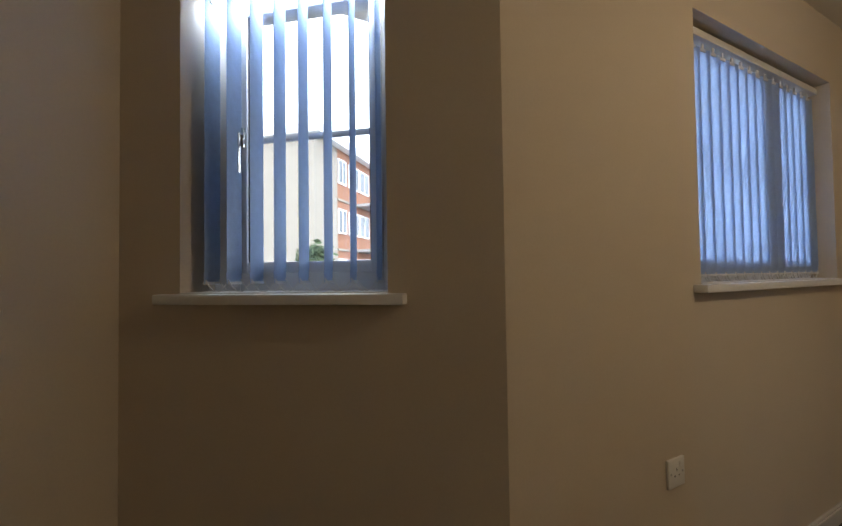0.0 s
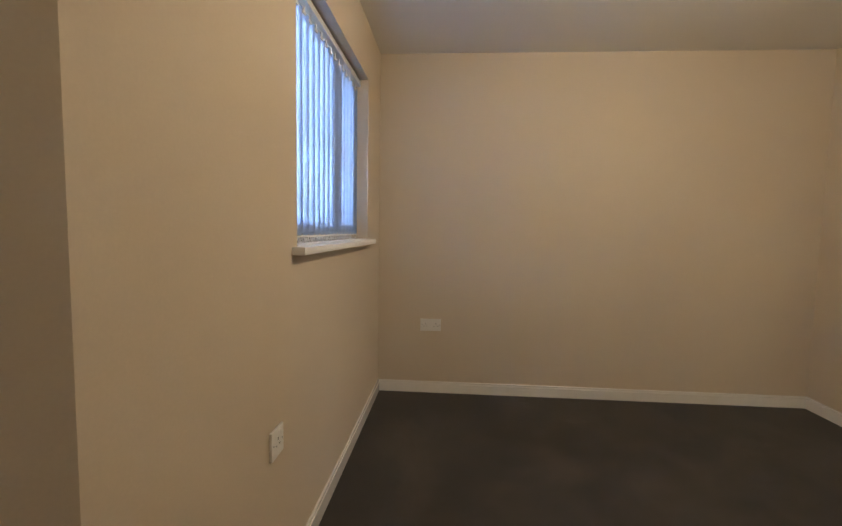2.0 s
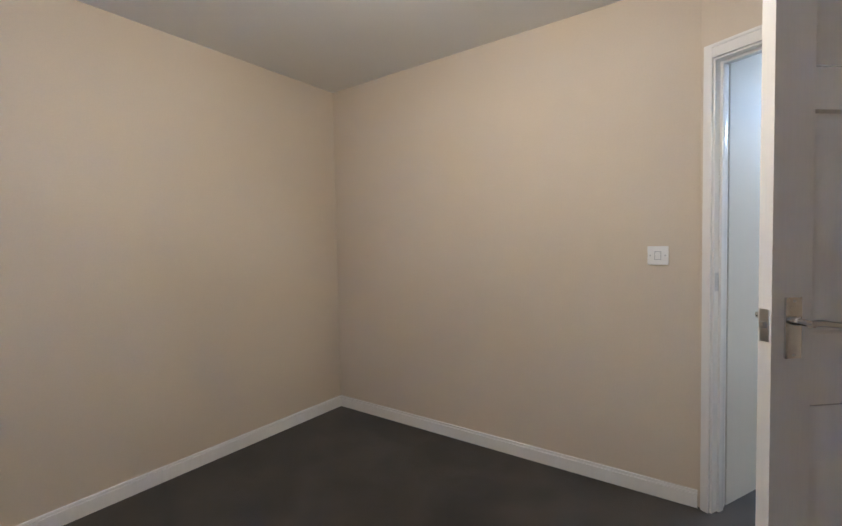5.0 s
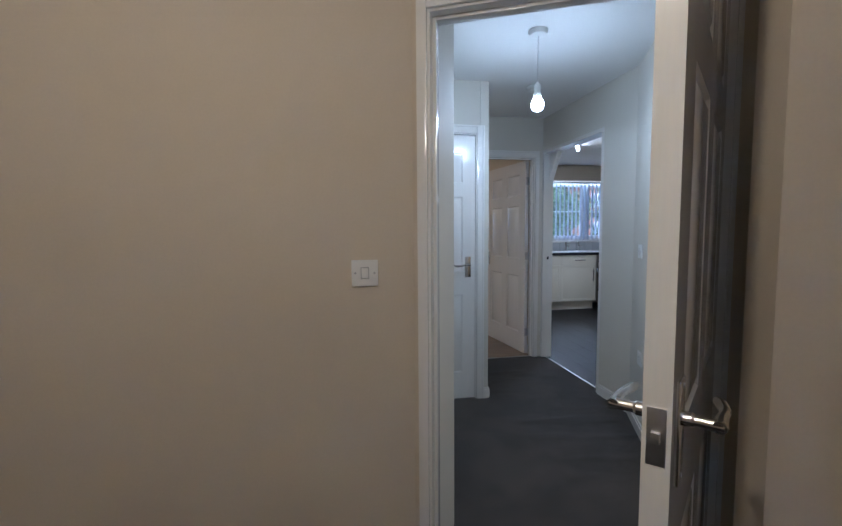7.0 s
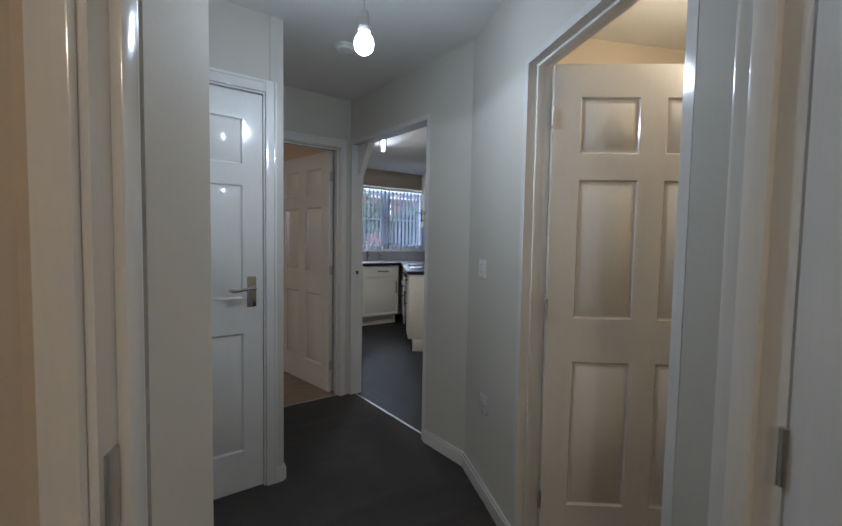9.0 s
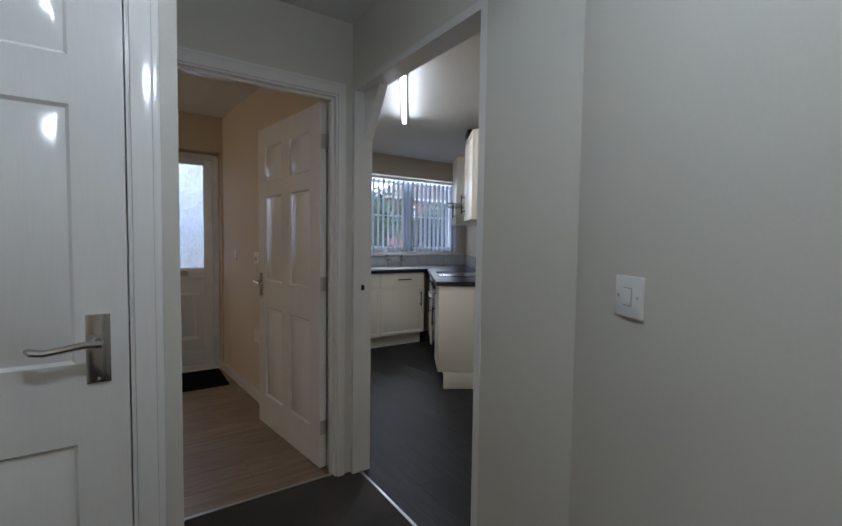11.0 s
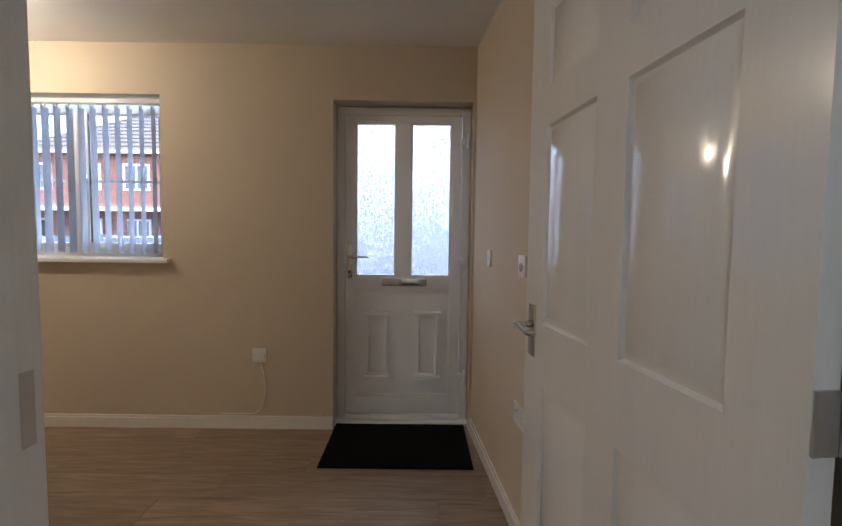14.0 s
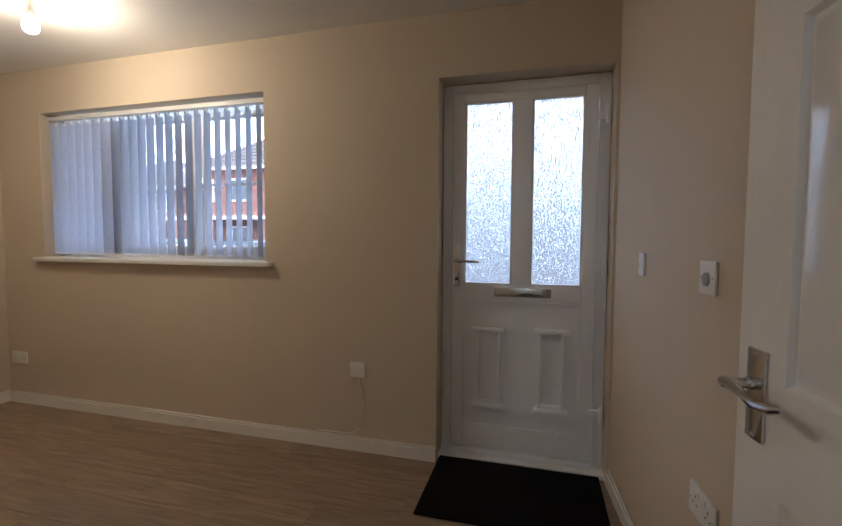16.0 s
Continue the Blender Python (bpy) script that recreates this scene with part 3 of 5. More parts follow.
# side room door, open inwards
door_frame("door_frame_side_room", RF, RE, RS0, RS0 + DOOR_W + 0.006, 0.1, sides=())
hp = Vector(RF) - B * (RS0 + 0.004) + A * 0.10
panel_door("door_side_room", DOOR_W, pose(hp.x, hp.y, 0.008, 0, 0, -40) @ pose(0, -0.036, 0), "cream-lit six-panel door standing open into the side room")

# kitchen opening: lining, architrave and the cut corner
door_frame("door_frame_kitchen", (0.0, 0.0), RF, -KY1, -KY0, 0.1, h=DOOR_H + 0.055, sides=(), stop=None)
g = bmesh.new()
tri_ = [(-0.19, DOOR_H + 0.0545), (KY1 - 0.0005, DOOR_H + 0.0545), (KY1 - 0.0005, 1.76)]
lo = [g.verts.new((0.055, y, z)) for y, z in tri_]
hi = [g.verts.new((0.10, y, z)) for y, z in tri_]
g.faces.new(lo)
g.faces.new(hi[::-1])
for i in range(3):
    g.faces.new((lo[i], hi[i], hi[(i + 1) % 3], lo[(i + 1) % 3]))
bmesh.ops.recalc_face_normals(g, faces=g.faces)
solid("trim_corner_gusset", g, M_GLOSS, "white gloss angled corner piece in the kitchen opening", "trim", kind="structure")
k = thing("keep_plate", pose(0.05, KY1 - 0.001, 0.995), "small dark metal keep on the door lining", "door keep")
part("plate", boxes((-0.009, 0.009, -0.002, 0.0, -0.014, 0.014), bevel=0.0008), M_BLACK, k)
part("catch", boxes((-0.007, 0.007, -0.010, -0.002, -0.010, 0.010), bevel=0.002), M_BLACK, k, "dark metal catch")


# ---- windows and blinds ----
def window(name, m, w, h, z0, mullions, bars, label, t=0.06, depth=0.14, board=0.045, over=0.05, left=0.055, opener=-1):
    """A plastic window in its opening: x along the wall, y outward, at height z0."""
    d = tagged(place(new(name), m), label, "window", kind="structure")
    f = 0.055
    y0, y1 = depth, depth + t
    part("window_frame", boxes((0, left, y0, y1, z0, z0 + h), (w - f, w, y0, y1, z0, z0 + h), (left, w - f, y0, y1, z0, z0 + f), (left, w - f, y0, y1, z0 + h - f, z0 + h), bevel=0.004), M_UPVC, d)
    xs = [left, *mullions, w - f]
    for x in mullions:
        part("mullion", boxes((x - 0.03, x + 0.03, y0 - 0.002, y1, z0 + f, z0 + h - f), bevel=0.004), M_UPVC, d)
    for i, (a, b) in enumerate(zip(xs, xs[1:])):
        a2, b2 = (a if i == 0 else a + 0.03), (b if i == len(xs) - 2 else b - 0.03)
        s = 0.032
        q0 = y0 - 0.012
        part("sash", boxes((a2, a2 + s, q0, y1 - 0.01, z0 + f, z0 + h - f), (b2 - s, b2, q0, y1 - 0.01, z0 + f, z0 + h - f), (a2 + s, b2 - s, q0, y1 - 0.01, z0 + f, z0 + f + s), (a2 + s, b2 - s, q0, y1 - 0.01, z0 + h - f - s, z0 + h - f), bevel=0.003), M_UPVC, d)
        g_ = part("pane", boxes((a2 + s - 0.005, b2 - s + 0.005, y0 + 0.018, y0 + 0.024, z0 + f + s - 0.005, z0 + h - f - s + 0.005)), M_GLASS, d)
        g_.visible_shadow = False
        part("gasket", boxes((a2 + s, a2 + s + 0.004, q0 + 0.008, q0 + 0.02, z0 + f + s, z0 + h - f - s), (b2 - s - 0.004, b2 - s, q0 + 0.008, q0 + 0.02, z0 + f + s, z0 + h - f - s)), M_DARKPL, d)
        for bz in bars:
            part("glazing_bar", boxes((a2 + s, b2 - s, y0 + 0.008, y0 + 0.017, z0 + bz - 0.009, z0 + bz + 0.009), bevel=0.002), M_UPVC, d)
        if i == opener:
            hb = boxes((a2 + 0.004, a2 + 0.028, q0 - 0.012, q0, z0 + h * 0.5 - 0.03, z0 + h * 0.5 + 0.03), bevel=0.003)
            bm_box(hb, a2 + 0.008, a2 + 0.024, q0 - 0.03, q0 - 0.016, z0 + h * 0.5 - 0.11, z0 + h * 0.5 + 0.012, 0.004)
            bm_box(hb, a2 + 0.009, a2 + 0.022, q0 - 0.022, q0 - 0.010, z0 + h * 0.5 - 0.01, z0 + h * 0.5 + 0.01, 0.002)
            part("window_handle", hb, M_CHROME, d, "chrome window handle")
    bl = boxes((-over, w + over, -board, 0.0, z0 - 0.028, z0 - 0.001), bevel=0.005)
    bm_box(bl, 0.001, w - 0.001, -0.004, depth, z0 - 0.027, z0 + 0.002)
    part("window_sill", bl, M_SILL, d, "white window board")
    ob_ = boxes((-0.03, w + 0.03, y1 + 0.001, 0.34, z0 - 0.05, z0 - 0.004))
    part("outer_sill", ob_, M_UPVC, d)
    return d


def slat_mesh(h):
    """One fabric vane with a slight curve and a hem."""
    bm = bmesh.new()
    n, w, t = 6, 0.089, 0.0012
    rows = [0.0, 0.03, 0.034, h * 0.5, h - 0.02, h]
    front = [[bm.verts.new(((i / n - 0.5) * w, 0.004 * math.cos(math.pi * (i / n - 0.5)) + 0.0016 * (z == 0.03) + t * s, z)) for i in range(n + 1)] for s in (0, 1) for z in rows]
    k = len(rows)
    for s in (0, 1):
        for j in range(k - 1):
            a, b = front[s * k + j], front[s * k + j + 1]
            for i in range(n):
                c = (a[i], a[i + 1], b[i + 1], b[i])
                bm.faces.new(c if s == 0 else c[::-1])
    bmesh.ops.bridge_loops(bm, edges=[e for e in bm.edges if e.is_boundary])
    bmesh.ops.recalc_face_normals(bm, faces=bm.faces)
    return bm


def blind(m, w, h, angles, pitch, x0, label, material):
    """A vertical blind hanging from its head rail; x along the window, z = 0 at the vanes' foot."""
    d = thing("vertical_blind", m, label, "blind")
    part("head_rail", boxes((0.004, w - 0.004, -0.022, 0.022, h + 0.018, h + 0.046), bevel=0.003), M_PLASTIC, d, "white plastic head rail")
    sm = mesh_of("slat", slat_mesh(h), material)
    hm = mesh_of("hanger", boxes((-0.006, 0.006, -0.002, 0.002, h - 0.006, h + 0.018), (-0.016, 0.016, -0.0025, 0.0025, h - 0.012, h - 0.002)), M_PLASTIC)
    wm = mesh_of("weight", boxes((-0.040, 0.040, -0.003, 0.007, -0.002, 0.006), bevel=0.001), M_PLASTIC)
    pts = []
    for i, a in enumerate(angles):
        x = x0 + i * pitch
        mm = pose(x, 0, 0, random.uniform(-0.08, 0.08), 0, a + random.uniform(-1, 1))
        part("slat", sm, None, d, m=mm)
        part("hanger", hm, None, d, m=mm)
        part("weight", wm, None, d, m=mm)
        pts.append(mm @ Vector((0.038, 0.0, 0.012)))
        pts.append(mm @ Vector((-0.038, 0.0, 0.012)))
    for side in (0, 1):
        cb = bmesh.new()
        q_ = pts[side::2]
        for a, b in zip(q_, q_[1:]):
            line = [a.lerp(b, u / 6) - Vector((0, 0, 0.035 * 4 * (u / 6) * (1 - u / 6))) for u in range(7)]
            merge(cb, tube(line, 0.0016, 5))
        part("bead_chain", cb, M_PLASTIC, d, "white beaded stabilising chain")
    return d


# bedroom narrow window
w_ = W1[1] - W1[0]
w1m = W1M @ Matrix.Translation((W1N - W1[1], 0, 0))
window("window_1", w1m, w_, W1[3] - W1[2], W1[2], [], [0.46], "narrow white plastic window with an open blind", left=0.09, opener=0)
blind(w1m @ Matrix.Translation((0, 0.075, W1[2] + 0.025)), w_, W1[3] - W1[2] - 0.085, [100] * 8, 0.073, 0.045, "pale blue vertical blind with its vanes turned open", M_SLAT)
# bedroom wide window
m2, n2 = run(CV, CA)
w2m = m2 @ Matrix.Translation((0.85, 0, 0))
window("window_2", w2m, 1.20, 0.935, 1.095, [0.76], [0.46], "wide white plastic window behind a closed blind", depth=0.10)
blind(w2m @ Matrix.Translation((0, 0.068, 1.095 + 0.025)), 1.20, 0.85, [-6] * 16, 0.073, 0.05, "pale blue vertical blind, closed", M_SLAT)
# area lamp added outside the glass, standing in for sky light on the closed blind
wl = w2m @ Vector((0.60, 0.255, 1.56))
wi = (w2m.to_3x3() @ Vector((0, -1, 0)))
window_fill("window_fill", wl, wi, 1.1, 0.8, WIN_W)


def head_fill(m, w, z, energy):
    """Strip lamp added at a window's head, between glass and blind, for sky light."""
    p, d = m @ Vector((w / 2, 0.118, z - 0.012)), m.to_3x3() @ Vector((0, -0.55, -1))
    return window_fill("window_fill", p, d, w * 0.92, 0.03, energy)


head_fill(w1m, w_, W1[3], HEAD_W[0])
head_fill(Matrix.Translation((FW[0], YF, 0)), FW[1] - FW[0], FW[3], HEAD_W[1])
head_fill(Matrix.Translation((KW[0], YK, 0)), KW[1] - KW[0], KW[3], HEAD_W[2])
# living room window
lm = Matrix.Translation((FW[0], YF, 0))
window("window_3", lm, FW[1] - FW[0], FW[3] - FW[2], FW[2], [0.60, 1.17], [0.48], "three-light white plastic window in the living room", opener=2)
blind(lm @ Matrix.Translation((0, 0.07, FW[2] + 0.025)), FW[1] - FW[0], FW[3] - FW[2] - 0.085, [88] * 7 + [106] * 16, 0.074, 0.06, "pale vertical blind with half-open vanes", M_SLAT2)
# kitchen window
km = Matrix.Translation((KW[0], YK, 0))
window("window_4", km, KW[1] - KW[0], KW[3] - KW[2], KW[2], [0.84], [0.5], "white plastic window over the sink")
blind(km @ Matrix.Translation((0, 0.07, KW[2] + 0.025)), KW[1] - KW[0], KW[3] - KW[2] - 0.085, [78] * 22, 0.074, 0.06, "pale vertical blind with half-open vanes", M_SLAT2)


# ---- front door ----
def front_door(m, w, h):
    """A white plastic entrance door in its frame: x along the wall, y outward from the frame's inner face."""
    d = thing("front_door", m, "white plastic front door with two rain-textured panes, closed", "door")
    f = 0.052
    part("frame", boxes((0, f, 0, 0.07, 0, h), (w - f, w, 0, 0.07, 0, h), (f, w - f, 0, 0.07, h - f, h), bevel=0.004), M_UPVC, d)
    part("threshold", boxes((f, w - f, -0.02, 0.07, 0, 0.035), bevel=0.006), M_UPVC, d)
    a, b, lo, hi = f + 0.004, w - f - 0.004, 0.04, h - f - 0.004
    cx = (a + b) / 2
    g0, g1, gz0, gz1 = a + 0.062, b - 0.062, 0.955, 1.945
    y0, y1 = -0.012, 0.05
    c = 0.045
    leaf = part("leaf", boxes((a, g0, y0, y1, lo, hi), (g1, b, y0, y1, lo, hi), (g0, g1, y0, y1, gz1, hi), (cx - c, cx + c, y0, y1, gz0, gz1), (g0, g1, y0, y1, 0.872, gz0), (g0, g1, y0, y1, lo, 0.155), bevel=0.004), M_UPVC, d)
    part("panel", boxes((g0, g1, y0 + 0.014, y1 - 0.014, 0.155, 0.872)), M_UPVC, leaf)
    bd = 0.012
    for x0, x1 in ((g0, cx - c), (cx + c, g1)):
        part("glazing_bead", boxes((x0, x0 + bd, y0 + 0.004, y0 + 0.02, gz0, gz1), (x1 - bd, x1, y0 + 0.004, y0 + 0.02, gz0, gz1), (x0 + bd, x1 - bd, y0 + 0.004, y0 + 0.02, gz0, gz0 + bd), (x0 + bd, x1 - bd, y0 + 0.004, y0 + 0.02, gz1 - bd, gz1), bevel=0.003), M_UPVC, leaf)
        p = part("pane", boxes((x0 + 0.004, x1 - 0.004, 0.016, 0.024, gz0 + 0.004, gz1 - 0.004)), M_RAIN, leaf, "rain-textured obscured glass")
        p.visible_shadow = False
        u0, u1 = (x0 + x1) / 2 - 0.085, (x0 + x1) / 2 + 0.085
        if x0 == g0:
            u0, u1 = u0 + 0.012, u1 + 0.012
        else:
            u0, u1 = u0 - 0.012, u1 - 0.012
        mo = boxes((u0 + 0.022, u0 + 0.034, -0.018, 0.004, 0.30, 0.70), (u1 - 0.034, u1 - 0.022, -0.018, 0.004, 0.30, 0.70), bevel=0.003)
        for z, s in ((0.715, 1), (0.285, -1)):
            bm_box(mo, u0, u1, -0.032, 0.004, z - 0.012, z + 0.012, 0.004)
            bm_box(mo, u0 + 0.012, u1 - 0.012, -0.014, 0.004, z - 0.012 - 0.016 * s - 0.002, z + 0.012 - 0.016 * s, 0.003)
        part("moulding", mo, M_UPVC, leaf, "raised moulded rectangle")
    tr = boxes((g0 + 0.001, g0 + 0.01, y0 + 0.004, y0 + 0.016, 0.16, 0.868), (g1 - 0.01, g1 - 0.001, y0 + 0.004, y0 + 0.016, 0.16, 0.868), (g0 + 0.01, g1 - 0.01, y0 + 0.004, y0 + 0.016, 0.858, 0.868), (g0 + 0.01, g1 - 0.01, y0 + 0.004, y0 + 0.016, 0.158, 0.17), bevel=0.002)
    part("panel_bead", tr, M_UPVC, leaf)
    lb = boxes((cx - 0.135, cx + 0.155, y0 - 0.012, y0, 0.895, 0.945), bevel=0.004)
    bm_box(lb, cx - 0.118, cx + 0.138, y0 - 0.016, y0 - 0.011, 0.903, 0.936, 0.002)
    part("letterbox", lb, M_CHROME, leaf, "brushed steel letter flap")
    hx = a + 0.028
    hp_ = part("handle_plate", boxes((hx - 0.014, hx + 0.014, y0 - 0.010, y0, 0.945, 1.175), bevel=0.004), M_CHROME, leaf, "slim chrome handle plate")
    lv = lathe([(0.010, 0.0), (0.010, 0.04)], 12, "Y")
    bmesh.ops.translate(lv, vec=(hx, y0 - 0.048, 1.085), verts=lv.verts)
    merge(lv, tube([(hx - 0.005, y0 - 0.046, 1.085), (hx + 0.03, y0 - 0.048, 1.086), (hx + 0.09, y0 - 0.046, 1.083), (hx + 0.12, y0 - 0.04, 1.082)], [0.009, 0.009, 0.008, 0.006], 10))
    part("lever", lv, M_CHROME, hp_)
    part("lock_cylinder", lathe([(0.008, -0.016), (0.008, 0.0)], 12, "Y"), M_DARKPL, hp_, "", Matrix.Translation((hx, y0 - 0.008, 0.985)))
    for z in (0.30, 1.06, 1.83):
        hb = boxes((b - 0.012, w - 0.008, y0 - 0.012, y0 + 0.006, z - 0.02, z + 0.02), bevel=0.004)
        merge(hb, lathe([(0.009, -0.045), (0.011, -0.04), (0.011, 0.04), (0.009, 0.045)], 12), Matrix.Translation((w - 0.016, y0 - 0.018, z)))
        part("hinge", hb, M_UPVC, d, "white plastic covered flag hinge")
    return d


front_door(Matrix.Translation((FDX[0] + 0.004, YF + 0.115, 0.02)) @ Matrix.Diagonal((1, 1, 0.978, 1)), FDX[1] - FDX[0] - 0.008, 2.045)
solid("step_threshold", boxes((FDX[0], FDX[1], YF + 0.05, YF + 0.30, -0.02, 0.019)), M_UPVC, "white door threshold strip", "threshold", kind="structure")
solid("doormat", boxes((-1.09, -0.275, YF - 0.47, YF + 0.10, 0.001, 0.012), bevel=0.004), M_MAT, "black pile doormat in front of the door", "doormat")


# ---- switches and sockets ----
def plate(name, m, label, w=0.086, kind="switch", dead=0.0):
    """A wiring plate: x along the wall, y into the room, centred at the origin."""
    d = thing(name, m, label, "light switch" if kind == "switch" else "socket")
    y = 0.009
    part("face_plate", boxes((-w / 2, w / 2, 0.0005, y, -0.043, 0.043), bevel=0.0025), M_PLASTIC, d)
    for x in (-w / 2 + 0.012, w / 2 - 0.012):
        part("screw", lathe([(0.0035, 0), (0.0035, 0.001)], 10, "Y"), M_GREYPL, d, m=Matrix.Translation((x, y - 0.0002, 0)))
    if kind == "switch":
        # added grey rim: the dark outline of the gap round the rocker
        part("rocker_outline", boxes((-0.0135, 0.0135, y - 0.001, y + 0.0012, -0.0195, 0.0195), bevel=0.0005), M_GREYPL, d)
        part("rocker", boxes((-0.011, 0.011, y - 0.001, y + 0.004, -0.017, 0.017), bevel=0.0015), M_PLASTIC, d)
    elif kind == "socket":
        for cx in ((-w / 4, w / 4) if w > 0.1 else (0,)):
            part("pin_hole", boxes((cx - 0.002, cx + 0.002, y - 0.001, y + 0.0006, 0.006, 0.014), (cx - 0.0145, cx - 0.0085, y - 0.001, y + 0.0006, -0.010, -0.006), (cx + 0.0085, cx + 0.0145, y - 0.001, y + 0.0006, -0.010, -0.006)), M_DARKPL, d)
            sx = cx + (0.018 if cx < 0 else -0.018)
            part("rocker", boxes((sx - 0.005, sx + 0.005, y - 0.001, y + 0.003, 0.018, 0.032), bevel=0.001), M_PLASTIC, d)
    elif kind == "dial":
        part("dial", lathe([(0.018, 0), (0.017, 0.006), (0.013, 0.008)], 20, "Y"), M_GREYPL, d, m=Matrix.Translation((0, y - 0.0005, -0.004)))
        part("rocker", boxes((-0.006, 0.006, y, y + 0.006, -0.012, 0.012), bevel=0.001), M_PLASTIC, d)
    return d


def on_wall(p0, p1, s, z):
    """A pose on the wall face p0 to p1, s along it, with y out into the room."""
    m, n = run(p0, p1)
    return m @ pose(s, 0, z, 0, 0, 180)


plate("light_switch", on_wall(CB, FD, -1.862 - CB[0], 1.14), "white single light switch on the cream wall")
plate("double_socket", on_wall(CA, CB, 0.375, 0.487), "white double socket above the skirting", 0.146, "socket")
plate("single_socket", on_wall(CV, CA, 0.66, 0.525), "white single socket below the window", 0.086, "socket")
plate("light_switch", on_wall(RF, RE, 0.225, 1.135), "white single light switch on the hall wall")
plate("single_socket", on_wall(RF, RE, 0.29, 0.47), "white single socket low on the hall wall", 0.086, "socket")
plate("single_socket", on_wall((LXL, YF), (XR, YF), -1.555 - LXL, 0.465), "white socket plate with a trailing white cable", 0.086, "blank")
plate("double_socket", on_wall(LR1, LR0, YF - 1.31, 0.50), "white double socket on the living room wall", 0.146, "socket")
plate("light_switch", on_wall(LR1, LR0, YF - 1.87, 1.105), "narrow white bell push plate beside the door", 0.06, "blank")
plate("thermostat", on_wall(LR1, LR0, YF - 1.33, 1.10), "white switch plate with a round grey dial", 0.086, "dial")
plate("double_socket", on_wall((LXL, YF), (XR, YF), 0.12, 0.33), "white double socket near the room corner", 0.146, "socket")
cab = tube([(-1.55, YF - 0.006, 0.42), (-1.53, YF - 0.007, 0.35), (-1.515, YF - 0.007, 0.23), (-1.54, YF - 0.007, 0.13), (-1.59, YF - 0.018, 0.1), (-1.8, YF - 0.017, 0.097)], 0.0032, 6)
solid("cable", cab, M_PLASTIC, "thin white cable trailing down to the skirting", "cable")


# ---- lamps ----
def pendant(x, y, z, bulb_m, label, energy, colour, down_only=False):
    d = thing("pendant_lamp", Matrix.Translation((x, y, 0)), label, "lamp")
    part("ceiling_rose", lathe([(0.052, CZ - 0.002), (0.052, CZ - 0.010), (0.044, CZ - 0.026), (0.016, CZ - 0.032)], 24), M_PLASTIC, d, "white ceiling rose")
    part("flex", tube([(0, 0, CZ - 0.03), (0.001, 0, (CZ + z) / 2), (0, 0, z + 0.10)], 0.003, 6), M_PLASTIC, d)
    part("lamp_holder", lathe([(0.010, z + 0.105), (0.017, z + 0.09), (0.017, z + 0.05), (0.021, z + 0.045), (0.021, z + 0.03)], 16), M_PLASTIC, d)
    bl = part("bulb", lathe([(0.013, z + 0.032), (0.019, z + 0.024), (0.030, z + 0.008), (0.034, z - 0.012), (0.030, z - 0.031), (0.018, z - 0.043), (0.002, z - 0.047)], 20), bulb_m, d, "lit glowing bulb")
    bl.visible_shadow = False
    lo = lamp("pendant_light", "SPOT" if down_only else "POINT", Matrix.Translation((x, y, z - 0.012)), energy, colour, 0.03)
    if down_only:
        # cone cut to the lower half so the ceiling gets no hot spot
        lo.data.spot_size, lo.data.spot_blend = radians(180), 0.03
    return d


pendant(-0.875, -1.735, 1.965, M_BULB, "white ceiling pendant with a bare lit bulb", HALL_W, (0.90, 0.96, 1.0), True)
pendant(*BED_LAMP, M_WBULB, "white ceiling pendant with a bare warm bulb", BED_W, (1.0, 0.76, 0.48))
pendant(*LIV_LAMP, M_WBULB, "white ceiling pendant with a bare warm bulb", LIV_W, (1.0, 0.76, 0.50))
# no fitting is in view here: this pendant is added to light the side room
pendant(*SIDE_LAMP, M_WBULB, "white ceiling pendant with a bare warm bulb", SIDE_W, (1.0, 0.78, 0.5))
sd = thing("smoke_alarm", Matrix.Translation((-0.50, -0.865, CZ)), "round white smoke alarm on the ceiling", "smoke alarm")
part("base", lathe([(0.055, -0.001), (0.055, -0.012), (0.05, -0.016)], 24), M_PLASTIC, sd)
part("cover", lathe([(0.048, -0.016), (0.046, -0.03), (0.03, -0.038)], 24), M_PLASTIC, sd)

tl = thing("tube_light", pose(0.76, 0.73, CZ, 0, 0, 57.5), "fluorescent strip light fixed to the kitchen ceiling", "lamp")
part("batten", boxes((-0.60, 0.60, -0.022, 0.022, -0.032, -0.001), bevel=0.004), M_PLASTIC, tl)
part("tube", lathe([(0.013, -0.585), (0.016, -0.58), (0.016, 0.58), (0.013, 0.585)], 14, "X"), M_TUBE, tl, "lit fluorescent tube", Matrix.Translation((0, 0, -0.052)))
td = bpy.data.lights.new("tube_light", "AREA")
td.shape, td.size, td.size_y, td.energy, td.color = "RECTANGLE", 1.1, 0.03, TUBE_W, (0.95, 0.97, 1.0)
new("tube_lamp", td).matrix_world = pose(0.76, 0.73, CZ - 0.072, 0, 0, 57.5)
for x in (-0.59, 0.59):
    part("end_cap", boxes((x - 0.012, x + 0.012, -0.02, 0.02, -0.072, -0.03), bevel=0.004), M_PLASTIC, tl)


